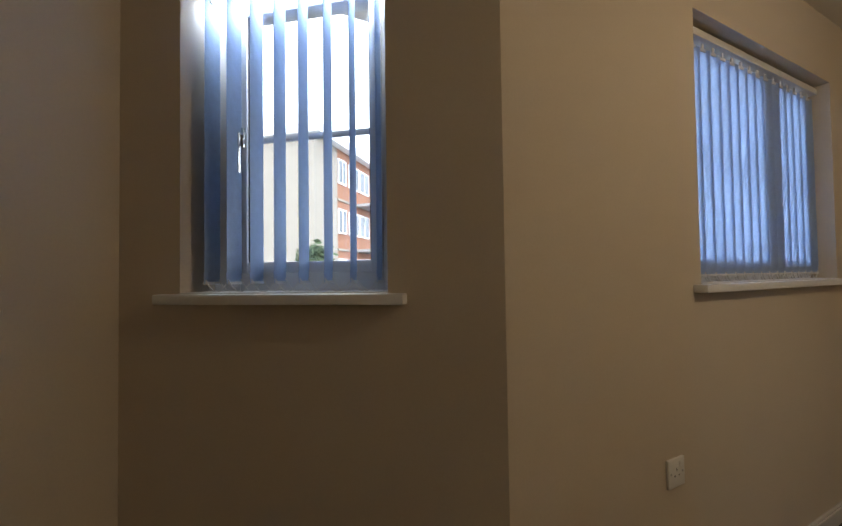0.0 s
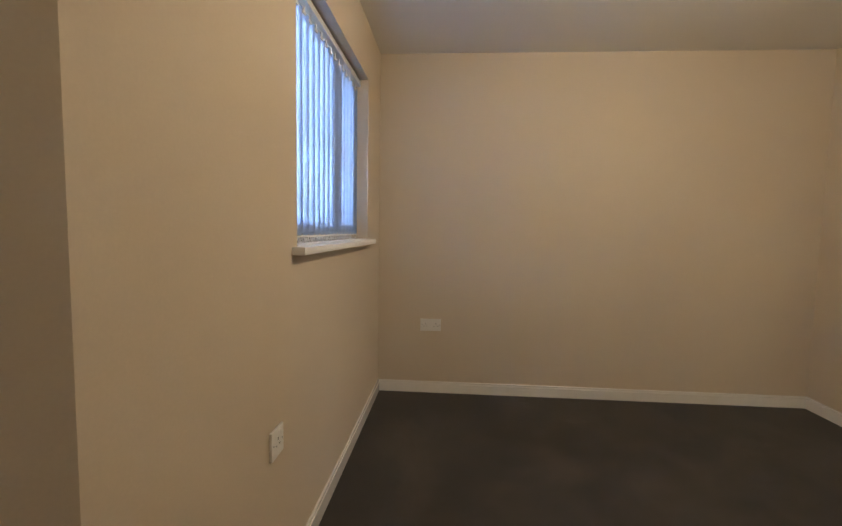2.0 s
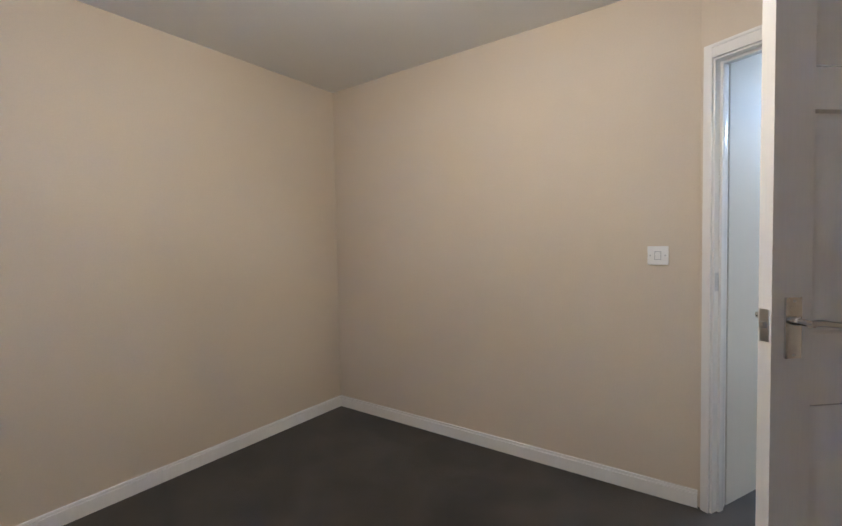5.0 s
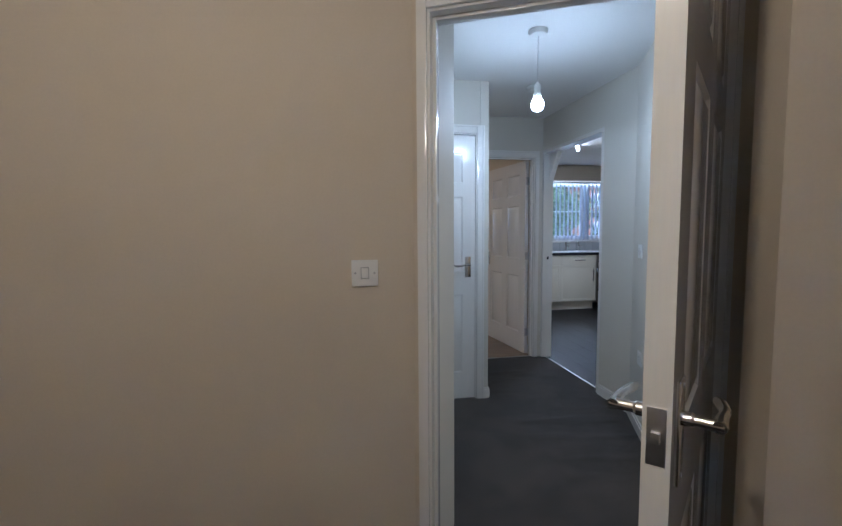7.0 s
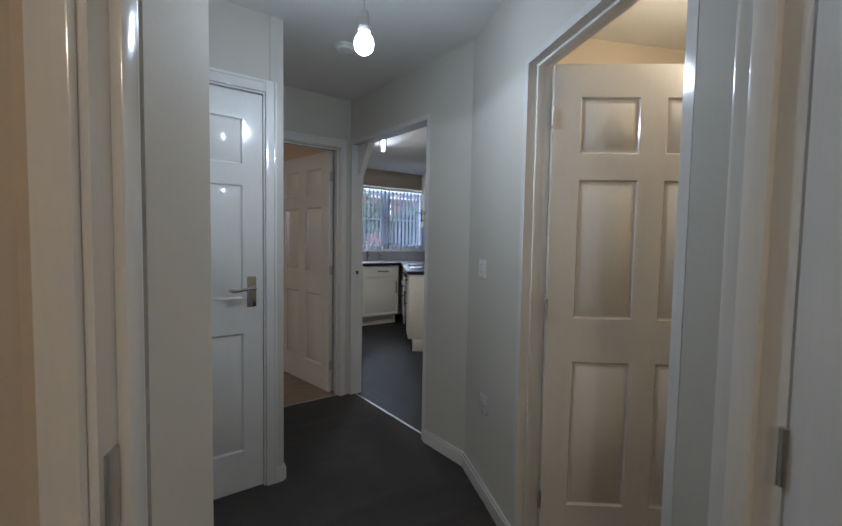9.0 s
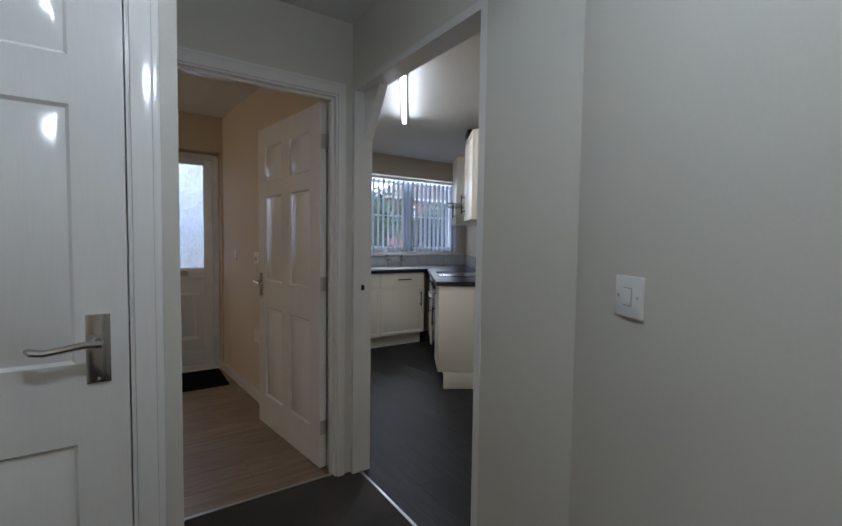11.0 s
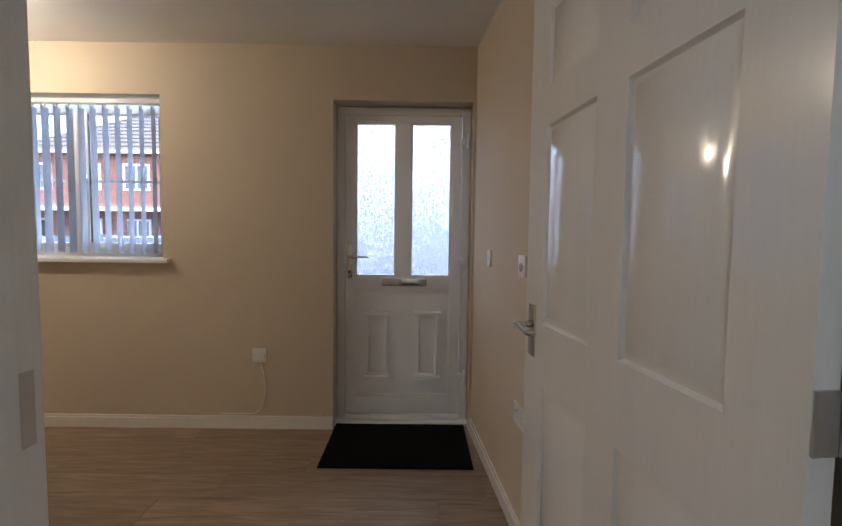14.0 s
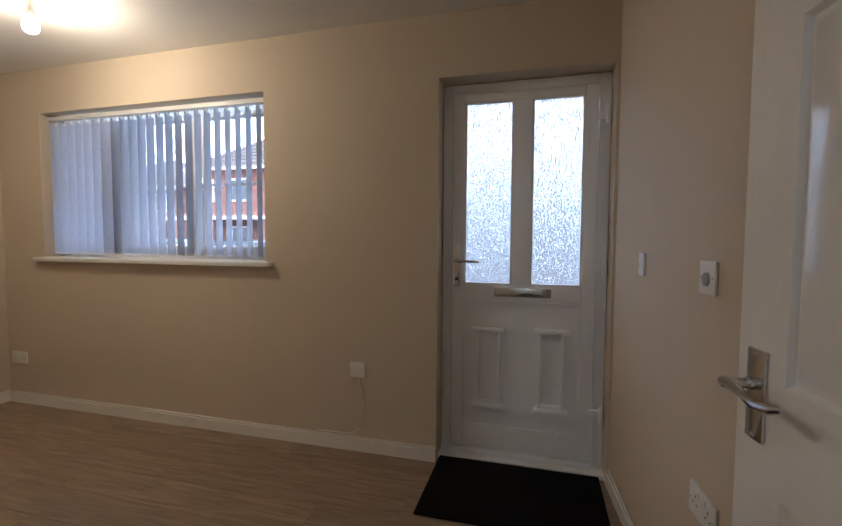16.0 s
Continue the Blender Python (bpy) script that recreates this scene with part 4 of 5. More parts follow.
# ---- kitchen ----
def shaker(parent, x0, x1, z0, z1, y, handle=None):
    """A framed cabinet front on the face y, standing out to -y."""
    bm = bmesh.new()
    g = 0.002
    bm_box(bm, x0 + g, x1 - g, y - 0.019, y, z0 + g, z1 - g)
    f = min(bm.faces, key=lambda q_: q_.calc_center_median().y)
    if z1 - z0 > 0.25 and x1 - x0 > 0.2:
        bmesh.ops.inset_individual(bm, faces=[f], thickness=0.052, depth=0.0)
        bmesh.ops.inset_individual(bm, faces=[f], thickness=0.006, depth=-0.006)
        bmesh.ops.inset_individual(bm, faces=[f], thickness=0.010, depth=0.003)
    d = part("door" if z1 - z0 > 0.25 else "drawer_front", bm, M_CAB, parent)
    if handle:
        (hx0, hz0), (hx1, hz1) = handle
        yy = y - 0.019 - 0.03
        hb = tube([(hx0, yy, hz0), (hx1, yy, hz1)], 0.006, 8)
        dx, dz = (hx1 - hx0) * 0.14, (hz1 - hz0) * 0.14
        for px, pz in ((hx0 + dx, hz0 + dz), (hx1 - dx, hz1 - dz)):
            merge(hb, tube([(px, yy, pz), (px, y - 0.018, pz)], 0.005, 8))
        part("handle", hb, M_BLACK, d, "black bar handle")
    return d


def base_unit(name, m, w, fronts, label, end=False):
    """A floor cabinet: x along the wall, back at y = 0, front at y = -0.56."""
    d = thing(name, m, label, "cabinet", "kitchen base units")
    part("carcass", boxes((0.001, w - 0.001, -0.56, -0.004, 0.14, 0.868)), M_CAB, d)
    part("plinth", boxes((0.001, w - 0.001, -0.50, -0.485, 0.0, 0.139)), M_CAB, d, "ivory plinth board")
    for fr in fronts:
        shaker(d, *fr[:4], -0.561, fr[4] if len(fr) > 4 else None)
    return d


def wall_unit(m, w, z0, z1, label, handle):
    d = thing("wall_cabinet", m, label, "cabinet", "kitchen wall units")
    part("carcass", boxes((0.001, w - 0.001, -0.30, -0.003, z0, z1), bevel=0.002), M_CAB, d)
    shaker(d, 0, w, z0, z1, -0.301, handle)
    return d


# the side run: x runs from the far corner back towards the opening
QR = pose(QO.x, QO.y, 0, 0, 0, 57.5 + 180)  # x along the side wall towards the hall, y away from the room


def q_at(u):
    return QR @ Matrix.Translation((-u, 0, 0))


base_unit("base_cabinet", q_at(0.46), 0.44, [(0, 0.44, 0.71, 0.868, ((0.15, 0.79), (0.29, 0.79))), (0, 0.44, 0.14, 0.71, ((0.05, 0.46), (0.05, 0.64)))], "ivory base cabinet with a drawer and black handles")
ep = thing("end_panel", q_at(0.018), "ivory end panel closing the run of cabinets", "cabinet panel")
part("panel", boxes((0.0, 0.018, -0.578, -0.004, 0.145, 0.868), bevel=0.001), M_CAB, ep)
part("plinth", boxes((0.0, 0.018, -0.53, -0.004, 0.0, 0.139), bevel=0.001), M_CAB, ep, "ivory plinth return")
base_unit("base_cabinet", q_at(1.56), 0.50, [(0, 0.50, 0.71, 0.868, ((0.18, 0.79), (0.32, 0.79))), (0, 0.50, 0.14, 0.71, ((0.45, 0.46), (0.45, 0.64)))], "ivory base cabinet with a drawer and black handles")
ov = thing("oven", q_at(1.06), "built-in black glass oven under the hob", "oven")
part("housing", boxes((0.001, 0.599, -0.55, -0.004, 0.16, 0.866)), M_BLACK, ov)
part("plinth", boxes((0.001, 0.599, -0.50, -0.485, 0.0, 0.139)), M_CAB, ov, "ivory plinth board")
part("oven_door", boxes((0.004, 0.596, -0.578, -0.551, 0.17, 0.735), bevel=0.003), M_BLKGLASS, ov, "black glass oven door")
part("control_panel", boxes((0.004, 0.596, -0.575, -0.551, 0.74, 0.864), bevel=0.002), M_STEEL, ov, "steel control panel")
ohb = tube([(0.08, -0.62, 0.70), (0.52, -0.62, 0.70)], 0.009, 10)
for x in (0.1, 0.5):
    merge(ohb, tube([(x, -0.62, 0.70), (x, -0.577, 0.70)], 0.006, 8))
part("handle", ohb, M_STEEL, ov, "steel bar handle")
for x in (0.1, 0.2, 0.4, 0.5):
    part("knob", lathe([(0.02, 0), (0.018, -0.016), (0.012, -0.022)], 16, "Y"), M_BLACK, ov, "", Matrix.Translation((x, -0.575, 0.80)))

# window run
WR = Matrix.Translation((0, YK, 0))
base_unit("base_cabinet", WR @ Matrix.Translation((1.40, 0, 0)), 0.60, [(0, 0.60, 0.71, 0.868, ((0.22, 0.79), (0.40, 0.79))), (0, 0.60, 0.14, 0.71, ((0.54, 0.46), (0.54, 0.64)))], "ivory sink cabinet with black bar handles")
base_unit("base_cabinet", WR @ Matrix.Translation((0.80, 0, 0)), 0.60, [(0, 0.60, 0.71, 0.868, ((0.22, 0.79), (0.40, 0.79))), (0, 0.60, 0.14, 0.71, ((0.06, 0.46), (0.06, 0.64)))], "ivory base cabinet with black bar handles")
fill = q_at(1.56)
solid("corner_post", boxes((-0.16, -0.001, -0.56, -0.54, 0.0, 0.868)), M_CAB, "ivory corner filler between the cabinet runs", "cabinet panel", fill)

# worktop, one L-shaped slab
i0 = QO + QB * -0.012
n_in = Vector((-QB.y, QB.x))
f0 = i0 + n_in * 0.605
e_back = QO + QB * ((YK - 0.003 - QO.y) / QB.y)
ft = (YK - 0.605 - f0.y) / QB.y
f1 = f0 + QB * ft
wt = prism([tuple(i0 + n_in * 0.003), tuple(f0), tuple(f1), (0.75, YK - 0.605), (0.75, YK - 0.003), tuple(e_back + n_in * 0.003)], 0.870, 0.908)
bmesh.ops.bevel(wt, geom=[e for e in wt.edges], offset=0.006, segments=2, affect="EDGES")
solid("worktop", wt, M_WORKTOP, "dark speckled laminate worktop turning the corner", "worktop")
hb = thing("hob", q_at(1.05) @ Matrix.Translation((0, 0, 0.909)), "black glass ceramic hob set in the worktop", "hob")
part("glass_top", boxes((0, 0.58, -0.54, -0.05, 0, 0.006), bevel=0.002), M_BLKGLASS, hb)
for x, y, r in ((0.15, -0.17, 0.075), (0.43, -0.17, 0.095), (0.15, -0.41, 0.095), (0.43, -0.41, 0.075)):
    ring = bmesh.new()
    merge(ring, tube([(x + r * math.cos(a * math.pi / 16), y + r * math.sin(a * math.pi / 16), 0.0062) for a in range(33)], 0.0008, 4))
    part("ring", ring, M_GREYPL, hb)
# sink and tap
sk = thing("sink", WR @ Matrix.Translation((1.42, -0.52, 0.909)), "stainless steel inset sink with drainer", "sink")
sb = boxes((0, 0.95, 0, 0.03, 0, 0.004), (0, 0.95, 0.41, 0.46, 0, 0.004), (0, 0.04, 0.03, 0.41, 0, 0.004), (0.42, 0.95, 0.03, 0.41, 0, 0.003), bevel=0.001)
part("rim", sb, M_STEEL, sk)
part("bowl", boxes((0.04, 0.42, 0.03, 0.41, -0.0005, 0.001)), M_STEEL, sk)
for i in range(7):
    part("drainer_rib", boxes((0.50, 0.90, 0.08 + i * 0.045, 0.09 + i * 0.045, 0.003, 0.006), bevel=0.001), M_STEEL, sk)
for x in (1.75, 1.97):
    tp = thing("tap", WR @ Matrix.Translation((x, -0.085, 0.912)), "chrome pillar tap behind the sink", "tap", "pair of taps")
    part("body", lathe([(0.022, 0), (0.022, 0.008), (0.013, 0.014), (0.012, 0.09), (0.015, 0.10), (0.015, 0.115)], 16), M_CHROME, tp)
    part("spout", tube([(0, 0, 0.075), (0, -0.04, 0.088), (0, -0.085, 0.085), (0, -0.10, 0.065)], 0.009, 10), M_CHROME, tp)
    part("tap_head", lathe([(0.012, 0.115), (0.019, 0.122), (0.019, 0.145), (0.01, 0.152)], 12), M_CHROME, tp)
# wall cabinets and hood
wall_unit(q_at(0.50), 0.50, 1.43, 2.17, "ivory wall cabinet with a framed door and black handle", ((0.05, 1.50), (0.05, 1.68)))
wall_unit(q_at(1.62), 0.45, 1.43, 2.17, "ivory wall cabinet with a framed door and black handle", ((0.40, 1.50), (0.40, 1.68)))
hd = thing("cooker_hood", q_at(1.10), "black chimney cooker hood with a glass canopy", "cooker hood")
part("chimney", boxes((0.19, 0.41, -0.27, -0.004, 1.66, CZ - 0.003), bevel=0.003), M_BLACK, hd)
part("body", boxes((0.12, 0.48, -0.30, -0.004, 1.60, 1.66), bevel=0.006), M_BLACK, hd)
cv_ = bmesh.new()
nn = 10
top, bot = [], []
for i in range(nn + 1):
    x = 0.004 + 0.592 * i / nn
    k = math.sin(math.pi * i / nn)
    top.append((x, -0.40 - 0.09 * k, 1.597 + 0.02 * k))
vt = [[cv_.verts.new((x, y, z + o)) for x, y, z in top] for o in (0, 0.006)]
vb = [[cv_.verts.new((x, -0.004, z + o)) for x, y, z in top] for o in (0, 0.006)]
for i in range(nn):
    cv_.faces.new((vt[0][i], vt[0][i + 1], vb[0][i + 1], vb[0][i]))
    cv_.faces.new((vt[1][i + 1], vt[1][i], vb[1][i], vb[1][i + 1]))
    cv_.faces.new((vt[0][i + 1], vt[0][i], vt[1][i], vt[1][i + 1]))
    cv_.faces.new((vb[0][i], vb[0][i + 1], vb[1][i + 1], vb[1][i]))
for i in (0, nn):
    cv_.faces.new((vt[0][i], vb[0][i], vb[1][i], vt[1][i]))
bmesh.ops.recalc_face_normals(cv_, faces=cv_.faces)
part("canopy", cv_, M_BLKGLASS, hd, "smoked glass canopy")
# boxed pipework along the floor beside the cabinets
solid("pipe_boxing", boxes((0.02, 1.30, -0.10, -0.001, 0.0, 0.20), bevel=0.003), M_CAB, "low cream boxed-in pipework along the wall", "boxing", q_at(0.0), kind="structure")
plate("double_socket", on_wall(QE, QS, (QO - Vector(QE)).length + 0.27, 0.45), "white double socket above the boxing", 0.146, "socket")
for u, k in ((0.42, "socket"), (0.30, "socket"), (1.45, "switch")):
    plate("double_socket" if k == "socket" else "cooker_switch", on_wall(QE, QS, (QO - Vector(QE)).length - u, 1.17), "white socket plate above the splashback tiles" if k == "socket" else "white double switch plate above the worktop", 0.086, k)

# splashback tiles
sp = thing("splashback", QR, "grey glazed splashback tiles above the worktop", "splashback")
part("grout", boxes((-2.9, 0.0, -0.004, -0.0005, 0.909, 1.055)), M_GROUT, sp)
tm = mesh_of("tile", boxes((0.002, 0.148, -0.010, -0.004, 0.0, 0.145), bevel=0.0015), M_TILE)
for i in range(19):
    part("tile", tm, None, sp, m=Matrix.Translation((-0.15 * (i + 1), 0, 0.910)))
part("grout", boxes((-1.10, -0.50, -0.004, -0.0005, 1.056, 1.60)), M_GROUT, sp)
for i in range(4):
    for j in range(3):
        part("tile", tm, None, sp, m=Matrix.Translation((-0.65 - 0.15 * i, 0, 1.060 + 0.15 * j)))
sp2 = thing("splashback", WR, "white glazed tiles under the kitchen window", "splashback")
part("grout", boxes((0.75, 3.1, -0.004, -0.0005, 0.909, 1.045)), M_GROUT, sp2)
for i in range(15):
    part("tile", tm, None, sp2, m=Matrix.Translation((0.77 + 0.15 * i, 0, 0.910)))

# ---- outside ----
solid("ground", prism([(-400, -400), (400, -400), (400, 400), (-400, 400)], -0.5, -0.30), M_GROUND, "grey asphalt ground round the house", "ground", kind="structure")


def house(m, w, d, h, roof_h, wall_m, label, cols, rows, hip=True, over=0.3, wsize=(1.1, 1.1)):
    """A building: x along its front, front at y = 0, facing -y."""
    t = thing("house", m, label, "house", "houses outside")
    part("wall", boxes((0, w, 0, d, 0, h)), wall_m, t)
    bm = bmesh.new()
    r = d / 2 if hip else 0.0
    lo = [bm.verts.new(p) for p in ((-over, -over, h), (w + over, -over, h), (w + over, d + over, h), (-over, d + over, h))]
    hi = [bm.verts.new(p) for p in ((r, d / 2, h + roof_h), (w - r, d / 2, h + roof_h))]
    bm.faces.new(lo[::-1])
    bm.faces.new((lo[0], lo[1], hi[1], hi[0]))
    bm.faces.new((lo[2], lo[3], hi[0], hi[1]))
    bm.faces.new((lo[1], lo[2], hi[1]))
    bm.faces.new((lo[3], lo[0], hi[0]))
    rf = part("roof", bm, M_ROOF, t, "brown tiled roof")
    rb = bmesh.new()
    for k in range(1, 12):
        u = k / 12
        a, b = lo_hi(-over, r, u), lo_hi(w + over, w - r, u)
        y, z = lo_hi(-over, d / 2, u), lo_hi(h, h + roof_h, u)
        bm_box(rb, a, b, y - 0.03, y + 0.03, z, z + 0.035)
    part("tile_course", rb, M_ROOF, rf)
    part("gutter", boxes((-over, w + over, -over - 0.1, -over, h - 0.12, h), bevel=0.02), M_UPVC, t, "white gutter and fascia")
    for i in range(cols):
        for k in range(rows):
            cx = w * (i + 0.5) / cols
            cz = 1.0 + k * (h - 0.3) / rows
            a, b = wsize
            wn = part("window", boxes((cx - a / 2, cx + a / 2, -0.06, -0.001, cz, cz + 0.07), (cx - a / 2, cx + a / 2, -0.06, -0.001, cz + b - 0.07, cz + b), (cx - a / 2, cx - a / 2 + 0.07, -0.06, -0.001, cz + 0.07, cz + b - 0.07), (cx + a / 2 - 0.07, cx + a / 2, -0.06, -0.001, cz + 0.07, cz + b - 0.07), (cx - 0.03, cx + 0.03, -0.06, -0.001, cz + 0.07, cz + b - 0.07)), M_UPVC, t)
            part("pane", boxes((cx - a / 2 + 0.07, cx - 0.03, -0.03, -0.002, cz + 0.07, cz + b - 0.07), (cx + 0.03, cx + a / 2 - 0.07, -0.03, -0.002, cz + 0.07, cz + b - 0.07)), M_EXTWIN, wn)
    return t


def lo_hi(a, b, u):
    return a + (b - a) * u


def car(m, paint, label):
    """A parked hatchback: x along its length."""
    t = thing("car", m, label, "car", "parked cars")
    bm = bmesh.new()
    prof = [(-2.0, 0.35), (-2.05, 0.62), (-1.9, 0.82), (-1.0, 0.95), (1.6, 0.98), (1.98, 0.9), (2.02, 0.6), (1.95, 0.32)]
    va = [bm.verts.new((x, -0.85, z)) for x, z in prof]
    vb = [bm.verts.new((x, 0.85, z)) for x, z in prof]
    bm.faces.new(va)
    bm.faces.new(vb[::-1])
    for i in range(len(prof)):
        j = (i + 1) % len(prof)
        bm.faces.new((va[j], va[i], vb[i], vb[j]))
    bmesh.ops.recalc_face_normals(bm, faces=bm.faces)
    bmesh.ops.bevel(bm, geom=list(bm.edges), offset=0.06, segments=2, affect="EDGES")
    part("body", bm, paint, t)
    for nm, y, mt, ins in (("roof", 0.68, paint, 0.0), ("glass", 0.70, M_EXTWIN, 0.0)):
        g = bmesh.new()
        pr = [(-1.0, 0.93), (-0.35, 1.40), (1.0, 1.44), (1.6, 0.96)] if nm == "glass" else [(-0.42, 1.385), (-0.30, 1.44), (0.95, 1.47), (1.08, 1.40)]
        a = [g.verts.new((x, -y * (0.86 if z > 1.2 else 1), z)) for x, z in pr]
        b = [g.verts.new((x, y * (0.86 if z > 1.2 else 1), z)) for x, z in pr]
        g.faces.new(a)
        g.faces.new(b[::-1])
        for i in range(4):
            j = (i + 1) % 4
            g.faces.new((a[j], a[i], b[i], b[j]))
        bmesh.ops.recalc_face_normals(g, faces=g.faces)
        bmesh.ops.bevel(g, geom=list(g.edges), offset=0.03, segments=2, affect="EDGES")
        part(nm, g, mt, t)
    for x in (-1.3, 1.25):
        for y in (-0.8, 0.8):
            wl = part("wheel", lathe([(0.20, -0.09), (0.31, -0.08), (0.31, 0.08), (0.20, 0.09)], 20, "Y"), M_DARKPL, t, "", Matrix.Translation((x, y, 0.31)))
            part("rim", lathe([(0.19, -0.095), (0.06, -0.10), (0.06, 0.10), (0.19, 0.095)], 14, "Y"), M_STEEL, wl)
    return t


def tree(x, y, z, h, spread, seed):
    rnd = random.Random(seed)
    t = thing("tree", Matrix.Translation((x, y, z)), "dark leafy tree beyond the garden", "tree", "trees outside")
    tb = tube([(0, 0, 0), (0.1, 0.05, h * 0.3), (0.0, 0.1, h * 0.6), (0.1, 0.0, h * 0.9)], [0.16, 0.12, 0.07, 0.02], 8)
    for i in range(9):
        a, z0 = rnd.uniform(0, 6.28), rnd.uniform(0.3, 0.8) * h
        l = spread * rnd.uniform(0.4, 0.8)
        merge(tb, tube([(0.05, 0.05, z0), (math.cos(a) * l * 0.5, math.sin(a) * l * 0.5, z0 + l * 0.35), (math.cos(a) * l, math.sin(a) * l, z0 + l * 0.6)], [0.05, 0.03, 0.01], 6))
    part("trunk", tb, M_BARK, t)
    verts, faces = [], []
    clumps = [(rnd.gauss(0, spread * 0.42), rnd.gauss(0, spread * 0.42), h * rnd.uniform(0.32, 1.02), rnd.uniform(0.25, 0.5) * spread) for _ in range(26)]
    for i in range(2600):
        cx, cy, cz, r = rnd.choice(clumps)
        c = Vector((cx + rnd.gauss(0, r * 0.5), cy + rnd.gauss(0, r * 0.5), cz + rnd.gauss(0, r * 0.45)))
        e = Euler((rnd.uniform(0, 6.28), rnd.uniform(0, 6.28), 0)).to_matrix()
        s = rnd.uniform(0.06, 0.13)
        n = len(verts)
        for p in ((-s, 0, 0), (0, -s * 0.5, 0.02), (s, 0, 0), (0, s * 0.5, 0.02)):
            verts.append(c + e @ Vector(p))
        faces.append((n, n + 1, n + 2, n + 3))
    me = bpy.data.meshes.new("crown")
    me.from_pydata(verts, [], faces)
    me.materials.append(M_LEAF)
    part("crown", me, None, t)
    return t


# street side
house(pose(-17.6, 18.0, -0.3), 8.2, 8, 4.9, 2.9, M_BRICK, "red brick house with a brown hipped roof", 4, 2)
house(pose(-8.6, 19.5, -0.3), 11, 8, 4.3, 2.6, M_WREND, "white rendered house with a brown hipped roof", 4, 2)
house(pose(-31, 22, -0.3), 9, 8, 4.6, 2.6, M_BRICK, "red brick house with a brown hipped roof", 3, 2)
house(pose(18, 30, -0.3), 9, 8, 5.2, 2.6, M_BRICK, "red brick house with a brown hipped roof", 3, 2)
pr = thing("porch", pose(-17.8, 16.4, -0.3), "orange tiled porch along the brick house", "porch")
part("roof", prism([(0, 0), (8.6, 0), (8.6, 1.59), (0, 1.59)], 2.45, 2.62), M_ORANGE, pr, "orange clay tile roof")
part("fascia", boxes((0, 8.6, -0.04, -0.001, 2.36, 2.5)), M_UPVC, pr)
for x in (0.2, 2.9, 5.6, 8.4):
    part("post", boxes((x - 0.12, x + 0.12, 0.05, 0.3, 0, 2.449)), M_BRICK, pr)
car(pose(-6.6, 9.0, -0.3, 0, 0, 4), M_WHITEP, "white hatchback parked on the street")
car(pose(-10.4, 9.2, -0.3, 0, 0, 2), M_BLUE, "bright blue parked hatchback")
car(pose(-10.6, 12.4, -0.3, 0, 0, 2), M_CARD, "dark blue parked hatchback")
vn = thing("van", pose(-2.2, 9.4, -0.3), "white parked van with a blue panel", "van")
part("body", boxes((-0.6, 4.6, -0.95, 0.95, 0.35, 2.55), bevel=0.12), M_WHITEP, vn)
part("side_panel", boxes((2.35, 4.3, -0.975, -0.945, 1.85, 2.45), bevel=0.01), M_BLUE, vn, "blue painted panel")
for x in (0.3, 3.7):
    for y in (-0.85, 0.85):
        part("wheel", lathe([(0.2, -0.1), (0.33, -0.09), (0.33, 0.09), (0.2, 0.1)], 18, "Y"), M_DARKPL, vn, "", Matrix.Translation((x, y, 0.33)))
gw = thing("garden_wall", pose(-3.0, 6.6, -0.3), "low brown brick garden wall", "wall")
part("wall", boxes((0, 6.5, -0.1, 0.1, 0, 1.05)), M_FENCE, gw)
part("coping", boxes((-0.02, 6.52, -0.13, 0.13, 1.051, 1.1), bevel=0.01), M_RENDER, gw)
for i, (x, y, h) in enumerate(((5.2, 12, 2.6), (7.2, 13, 3.2), (9.8, 13, 2.6), (12.5, 15, 3.0), (8.5, 17, 3.4))):
    tree(x, y, -0.3, h, 1.3, i)

# rear side: block of flats, garages, a shrub and a timber fence
ap = thing("apartment_building", pose(-8.1, -27.4, -0.3, 0, 0, 225) @ Matrix.Diagonal((1, 1, 1.12, 1)), "cream rendered and orange brick block of flats", "apartment building")
part("wall", boxes((-1.1, 1.6, 0, 5.2, 0, 7.9)), M_RENDER, ap, "cream rendered end wall")
part("brick_wing", boxes((1.6, 20, 0.02, 5.2, 0, 7.9)), M_ORANGE, ap, "orange brick wing")
for z in (2.6, 5.2):
    part("floor_band", boxes((1.6, 20, -0.05, 0.0, z, z + 0.12)), M_RENDER, ap)
part("fascia", boxes((-1.5, 20.4, -0.5, 5.7, 7.9, 8.3), bevel=0.03), M_UPVC, ap, "white fascia round the eaves")
rb_ = bmesh.new()
c_ = [rb_.verts.new(p) for p in ((-1.5, -0.5, 8.301), (20.4, -0.5, 8.301), (20.4, 5.7, 8.301), (-1.5, 5.7, 8.301), (1.6, 2.6, 9.0), (18, 2.6, 9.0))]
for f in ((0, 1, 5, 4), (2, 3, 4, 5), (1, 2, 5), (3, 0, 4), (3, 2, 1, 0)):
    rb_.faces.new([c_[k] for k in f])
part("roof", rb_, M_ROOF, ap, "low brown hipped roof")
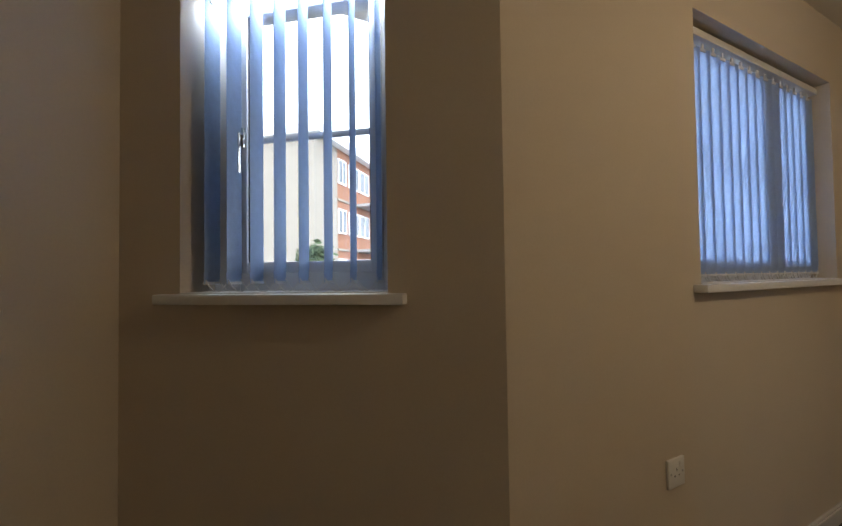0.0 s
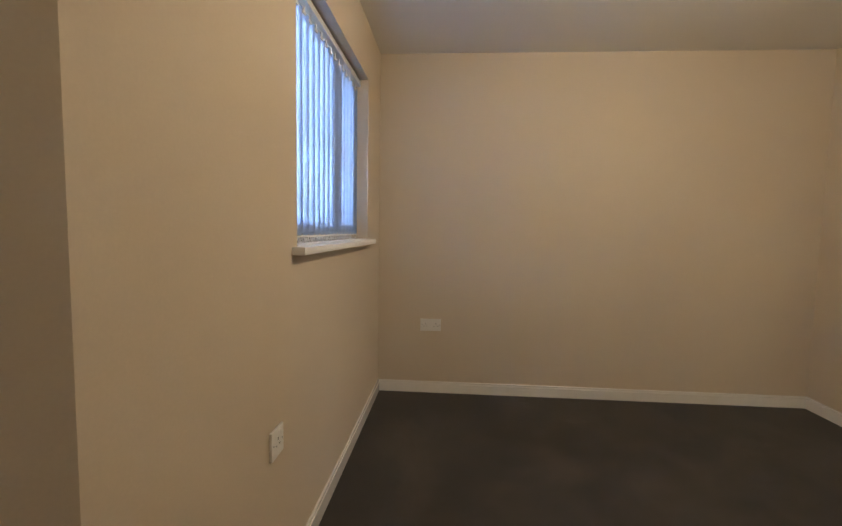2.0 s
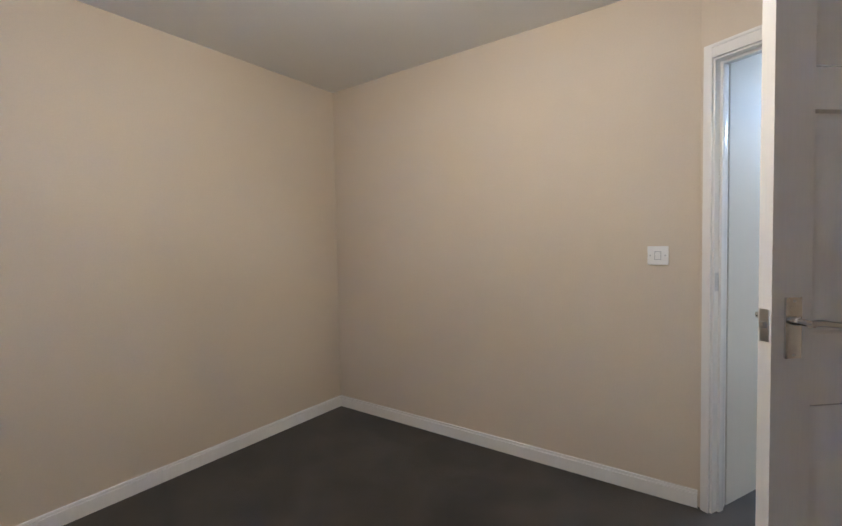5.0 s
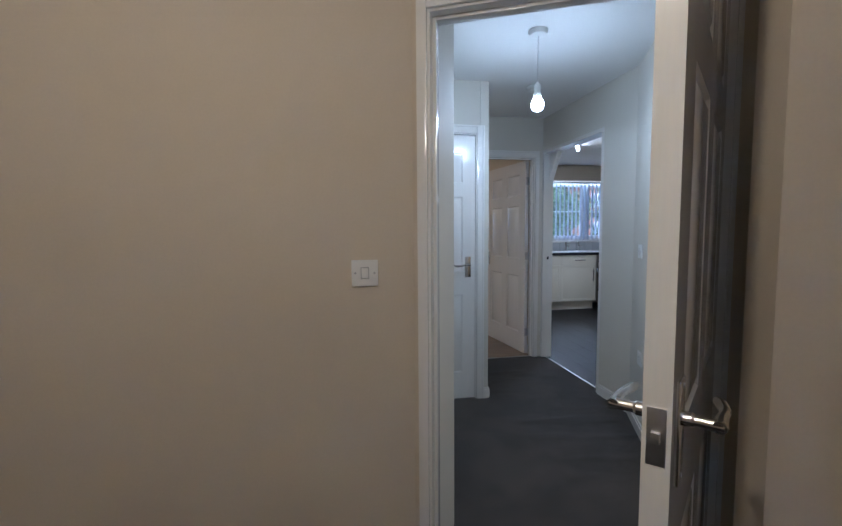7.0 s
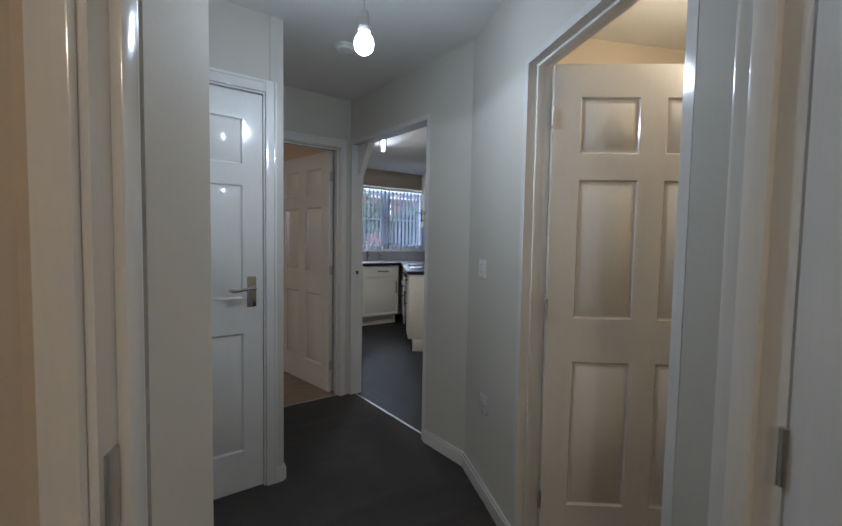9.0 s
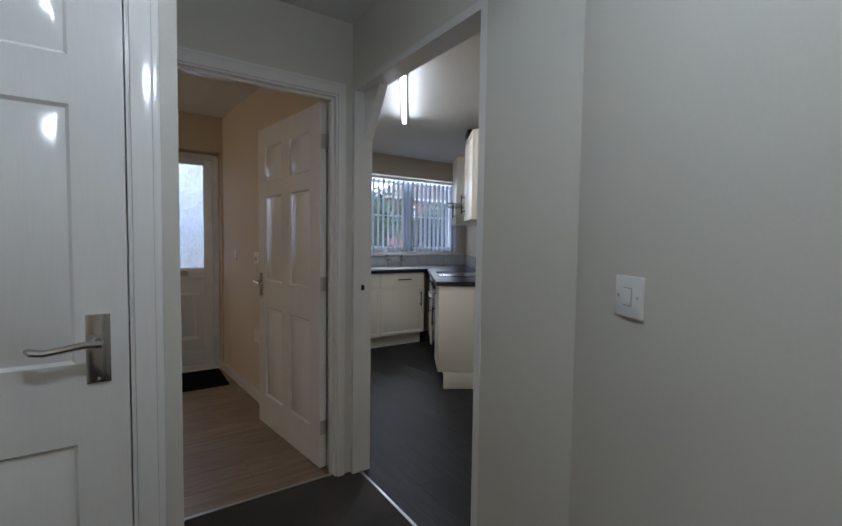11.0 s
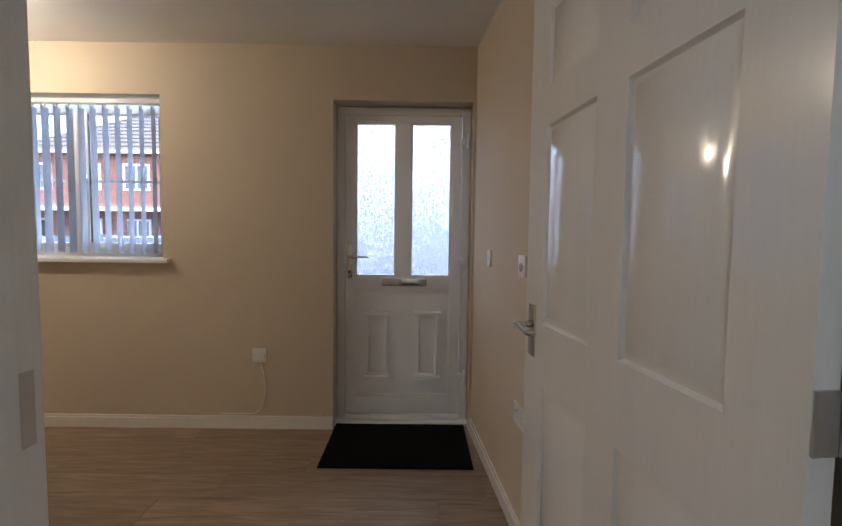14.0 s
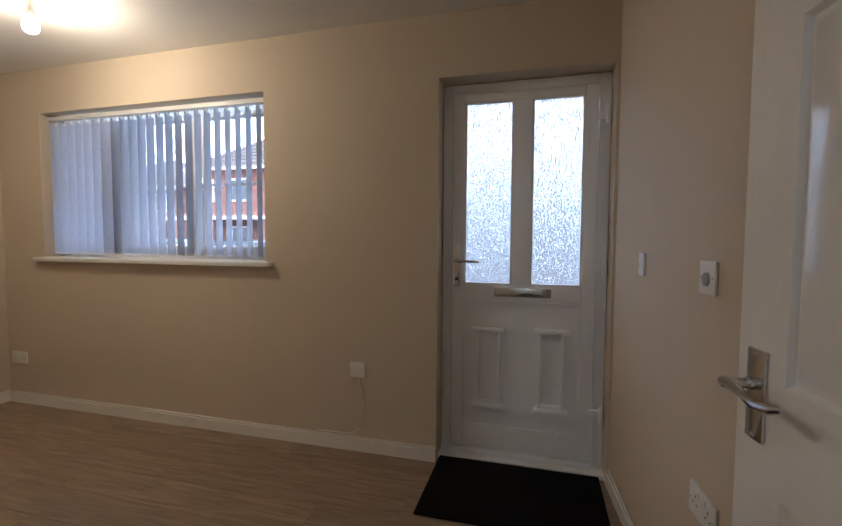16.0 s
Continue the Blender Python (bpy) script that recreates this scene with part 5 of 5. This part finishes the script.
for i, x in enumerate((2.2, 3.9, 5.6, 9.0, 11.2, 14.6, 16.8)):
    for k in range(3):
        z, a, b = 0.9 + 2.6 * k, 0.55 if i == 0 else 0.8, 1.3
        wn = part("window", boxes((x - a, x + a, -0.06, -0.001, z, z + 0.08), (x - a, x + a, -0.06, -0.001, z + b - 0.08, z + b), (x - a, x - a + 0.08, -0.06, -0.001, z + 0.08, z + b - 0.08), (x + a - 0.08, x + a, -0.06, -0.001, z + 0.08, z + b - 0.08), (x - 0.04, x + 0.04, -0.06, -0.001, z + 0.08, z + b - 0.08)), M_UPVC, ap)
        part("pane", boxes((x - a + 0.08, x + a - 0.08, -0.03, -0.002, z + 0.08, z + b - 0.08)), M_EXTWIN, wn)
    if i in (2, 4, 6):
        for k in (1, 2):
            z = 2.6 * k + 0.2
            bl_ = boxes((x - 1.2, x + 1.2, -1.3, -0.001, z - 0.15, z))
            bm_box(bl_, x - 1.2, x + 1.2, -1.3, -1.26, z + 1.0, z + 1.06)
            for j in range(13):
                bm_box(bl_, x - 1.2 + j * 0.198, x - 1.175 + j * 0.198, -1.3, -1.27, z, z + 1.0)
            part("balcony", bl_, M_GREYPL, ap, "grey railed balcony")
gr = thing("garage", pose(-8.6, -17.4, -0.3, 0, 0, 205), "low grey garage with a pale flat roof", "garage")
part("wall", boxes((0, 9, 0, 4, 0, 1.75)), M_GREYPL, gr)
part("roof", boxes((-0.2, 9.2, -0.3, 4.2, 1.751, 2.05), bevel=0.02), M_WREND, gr, "pale flat roof edge")
tree(-4.6, -17.0, -0.3, 2.1, 0.5, 77)
fn = thing("fence", pose(-6.8, -14.6, -0.3, 0, 0, 155), "weathered timber close-board fence", "fence")
bd_ = mesh_of("board", boxes((0, 0.145, -0.01, 0.01, 0, 1.35), bevel=0.003), M_FENCE)
for i in range(80):
    part("board", bd_, None, fn, m=pose(-7.5 + 0.15 * i, 0, random.uniform(-0.02, 0.02)))
part("rail", boxes((-7.5, 4.5, 0.011, 0.06, 0.25, 0.33)), M_FENCE, fn)
part("rail", boxes((-7.5, 4.5, 0.011, 0.06, 0.95, 1.03)), M_FENCE, fn)

# ---- floor planks ----
def planks(parent, m, w_all, l_all, w, n, material, inside):
    """Planks that fill l_all by w_all from the pose m, cut to fit at the ends."""
    made = {}
    y = 0.0
    while y < w_all - 0.02:
        ww = min(w, w_all - y)
        x = -n * random.random()
        while x < l_all - 0.02:
            a, b = max(x, 0.0), min(x + n, l_all)
            if b - a > 0.03 and inside(m @ Vector(((a + b) / 2, y + ww / 2, 0))):
                key = (round(b - a, 3), round(ww, 3))
                if key not in made:
                    made[key] = mesh_of("plank", boxes((0.0008, b - a - 0.0008, 0.0008, ww - 0.0008, -0.0115, 0.0), bevel=0.0008), material, False)
                part("plank", made[key], None, parent, m=m @ Matrix.Translation((a, y, 0)))
            x += n
        y += w


planks(floor_living, Matrix.Translation((LXL + 0.001, 0.026, 0)), YF + 0.05 - 0.026, -0.03 - LXL, 0.192, 1.28, M_LAM, lambda c: True)


def in_kitchen(c):
    """Whether a plank's middle lies on the room's side of the slanting wall."""
    v = Vector((c.x, c.y)) - QO
    return v.dot(Vector((-QB.y, QB.x))) > 0.05


planks(floor_kitchen, pose(3.3, -1.35, 0, 0, 0, 90), 3.25, YK + 1.34, 0.18, 0.92, M_VINYL, in_kitchen)
part("threshold_strip", boxes((LD0, LD0 + LIV_DW, 0.018, 0.036, 0.0, 0.004), bevel=0.001), M_STEEL, floor_living, "metal threshold strip")
part("threshold_strip", boxes((0.04, 0.056, KY0, KY1, 0.0, 0.004), bevel=0.001), M_STEEL, floor_kitchen, "metal threshold strip")
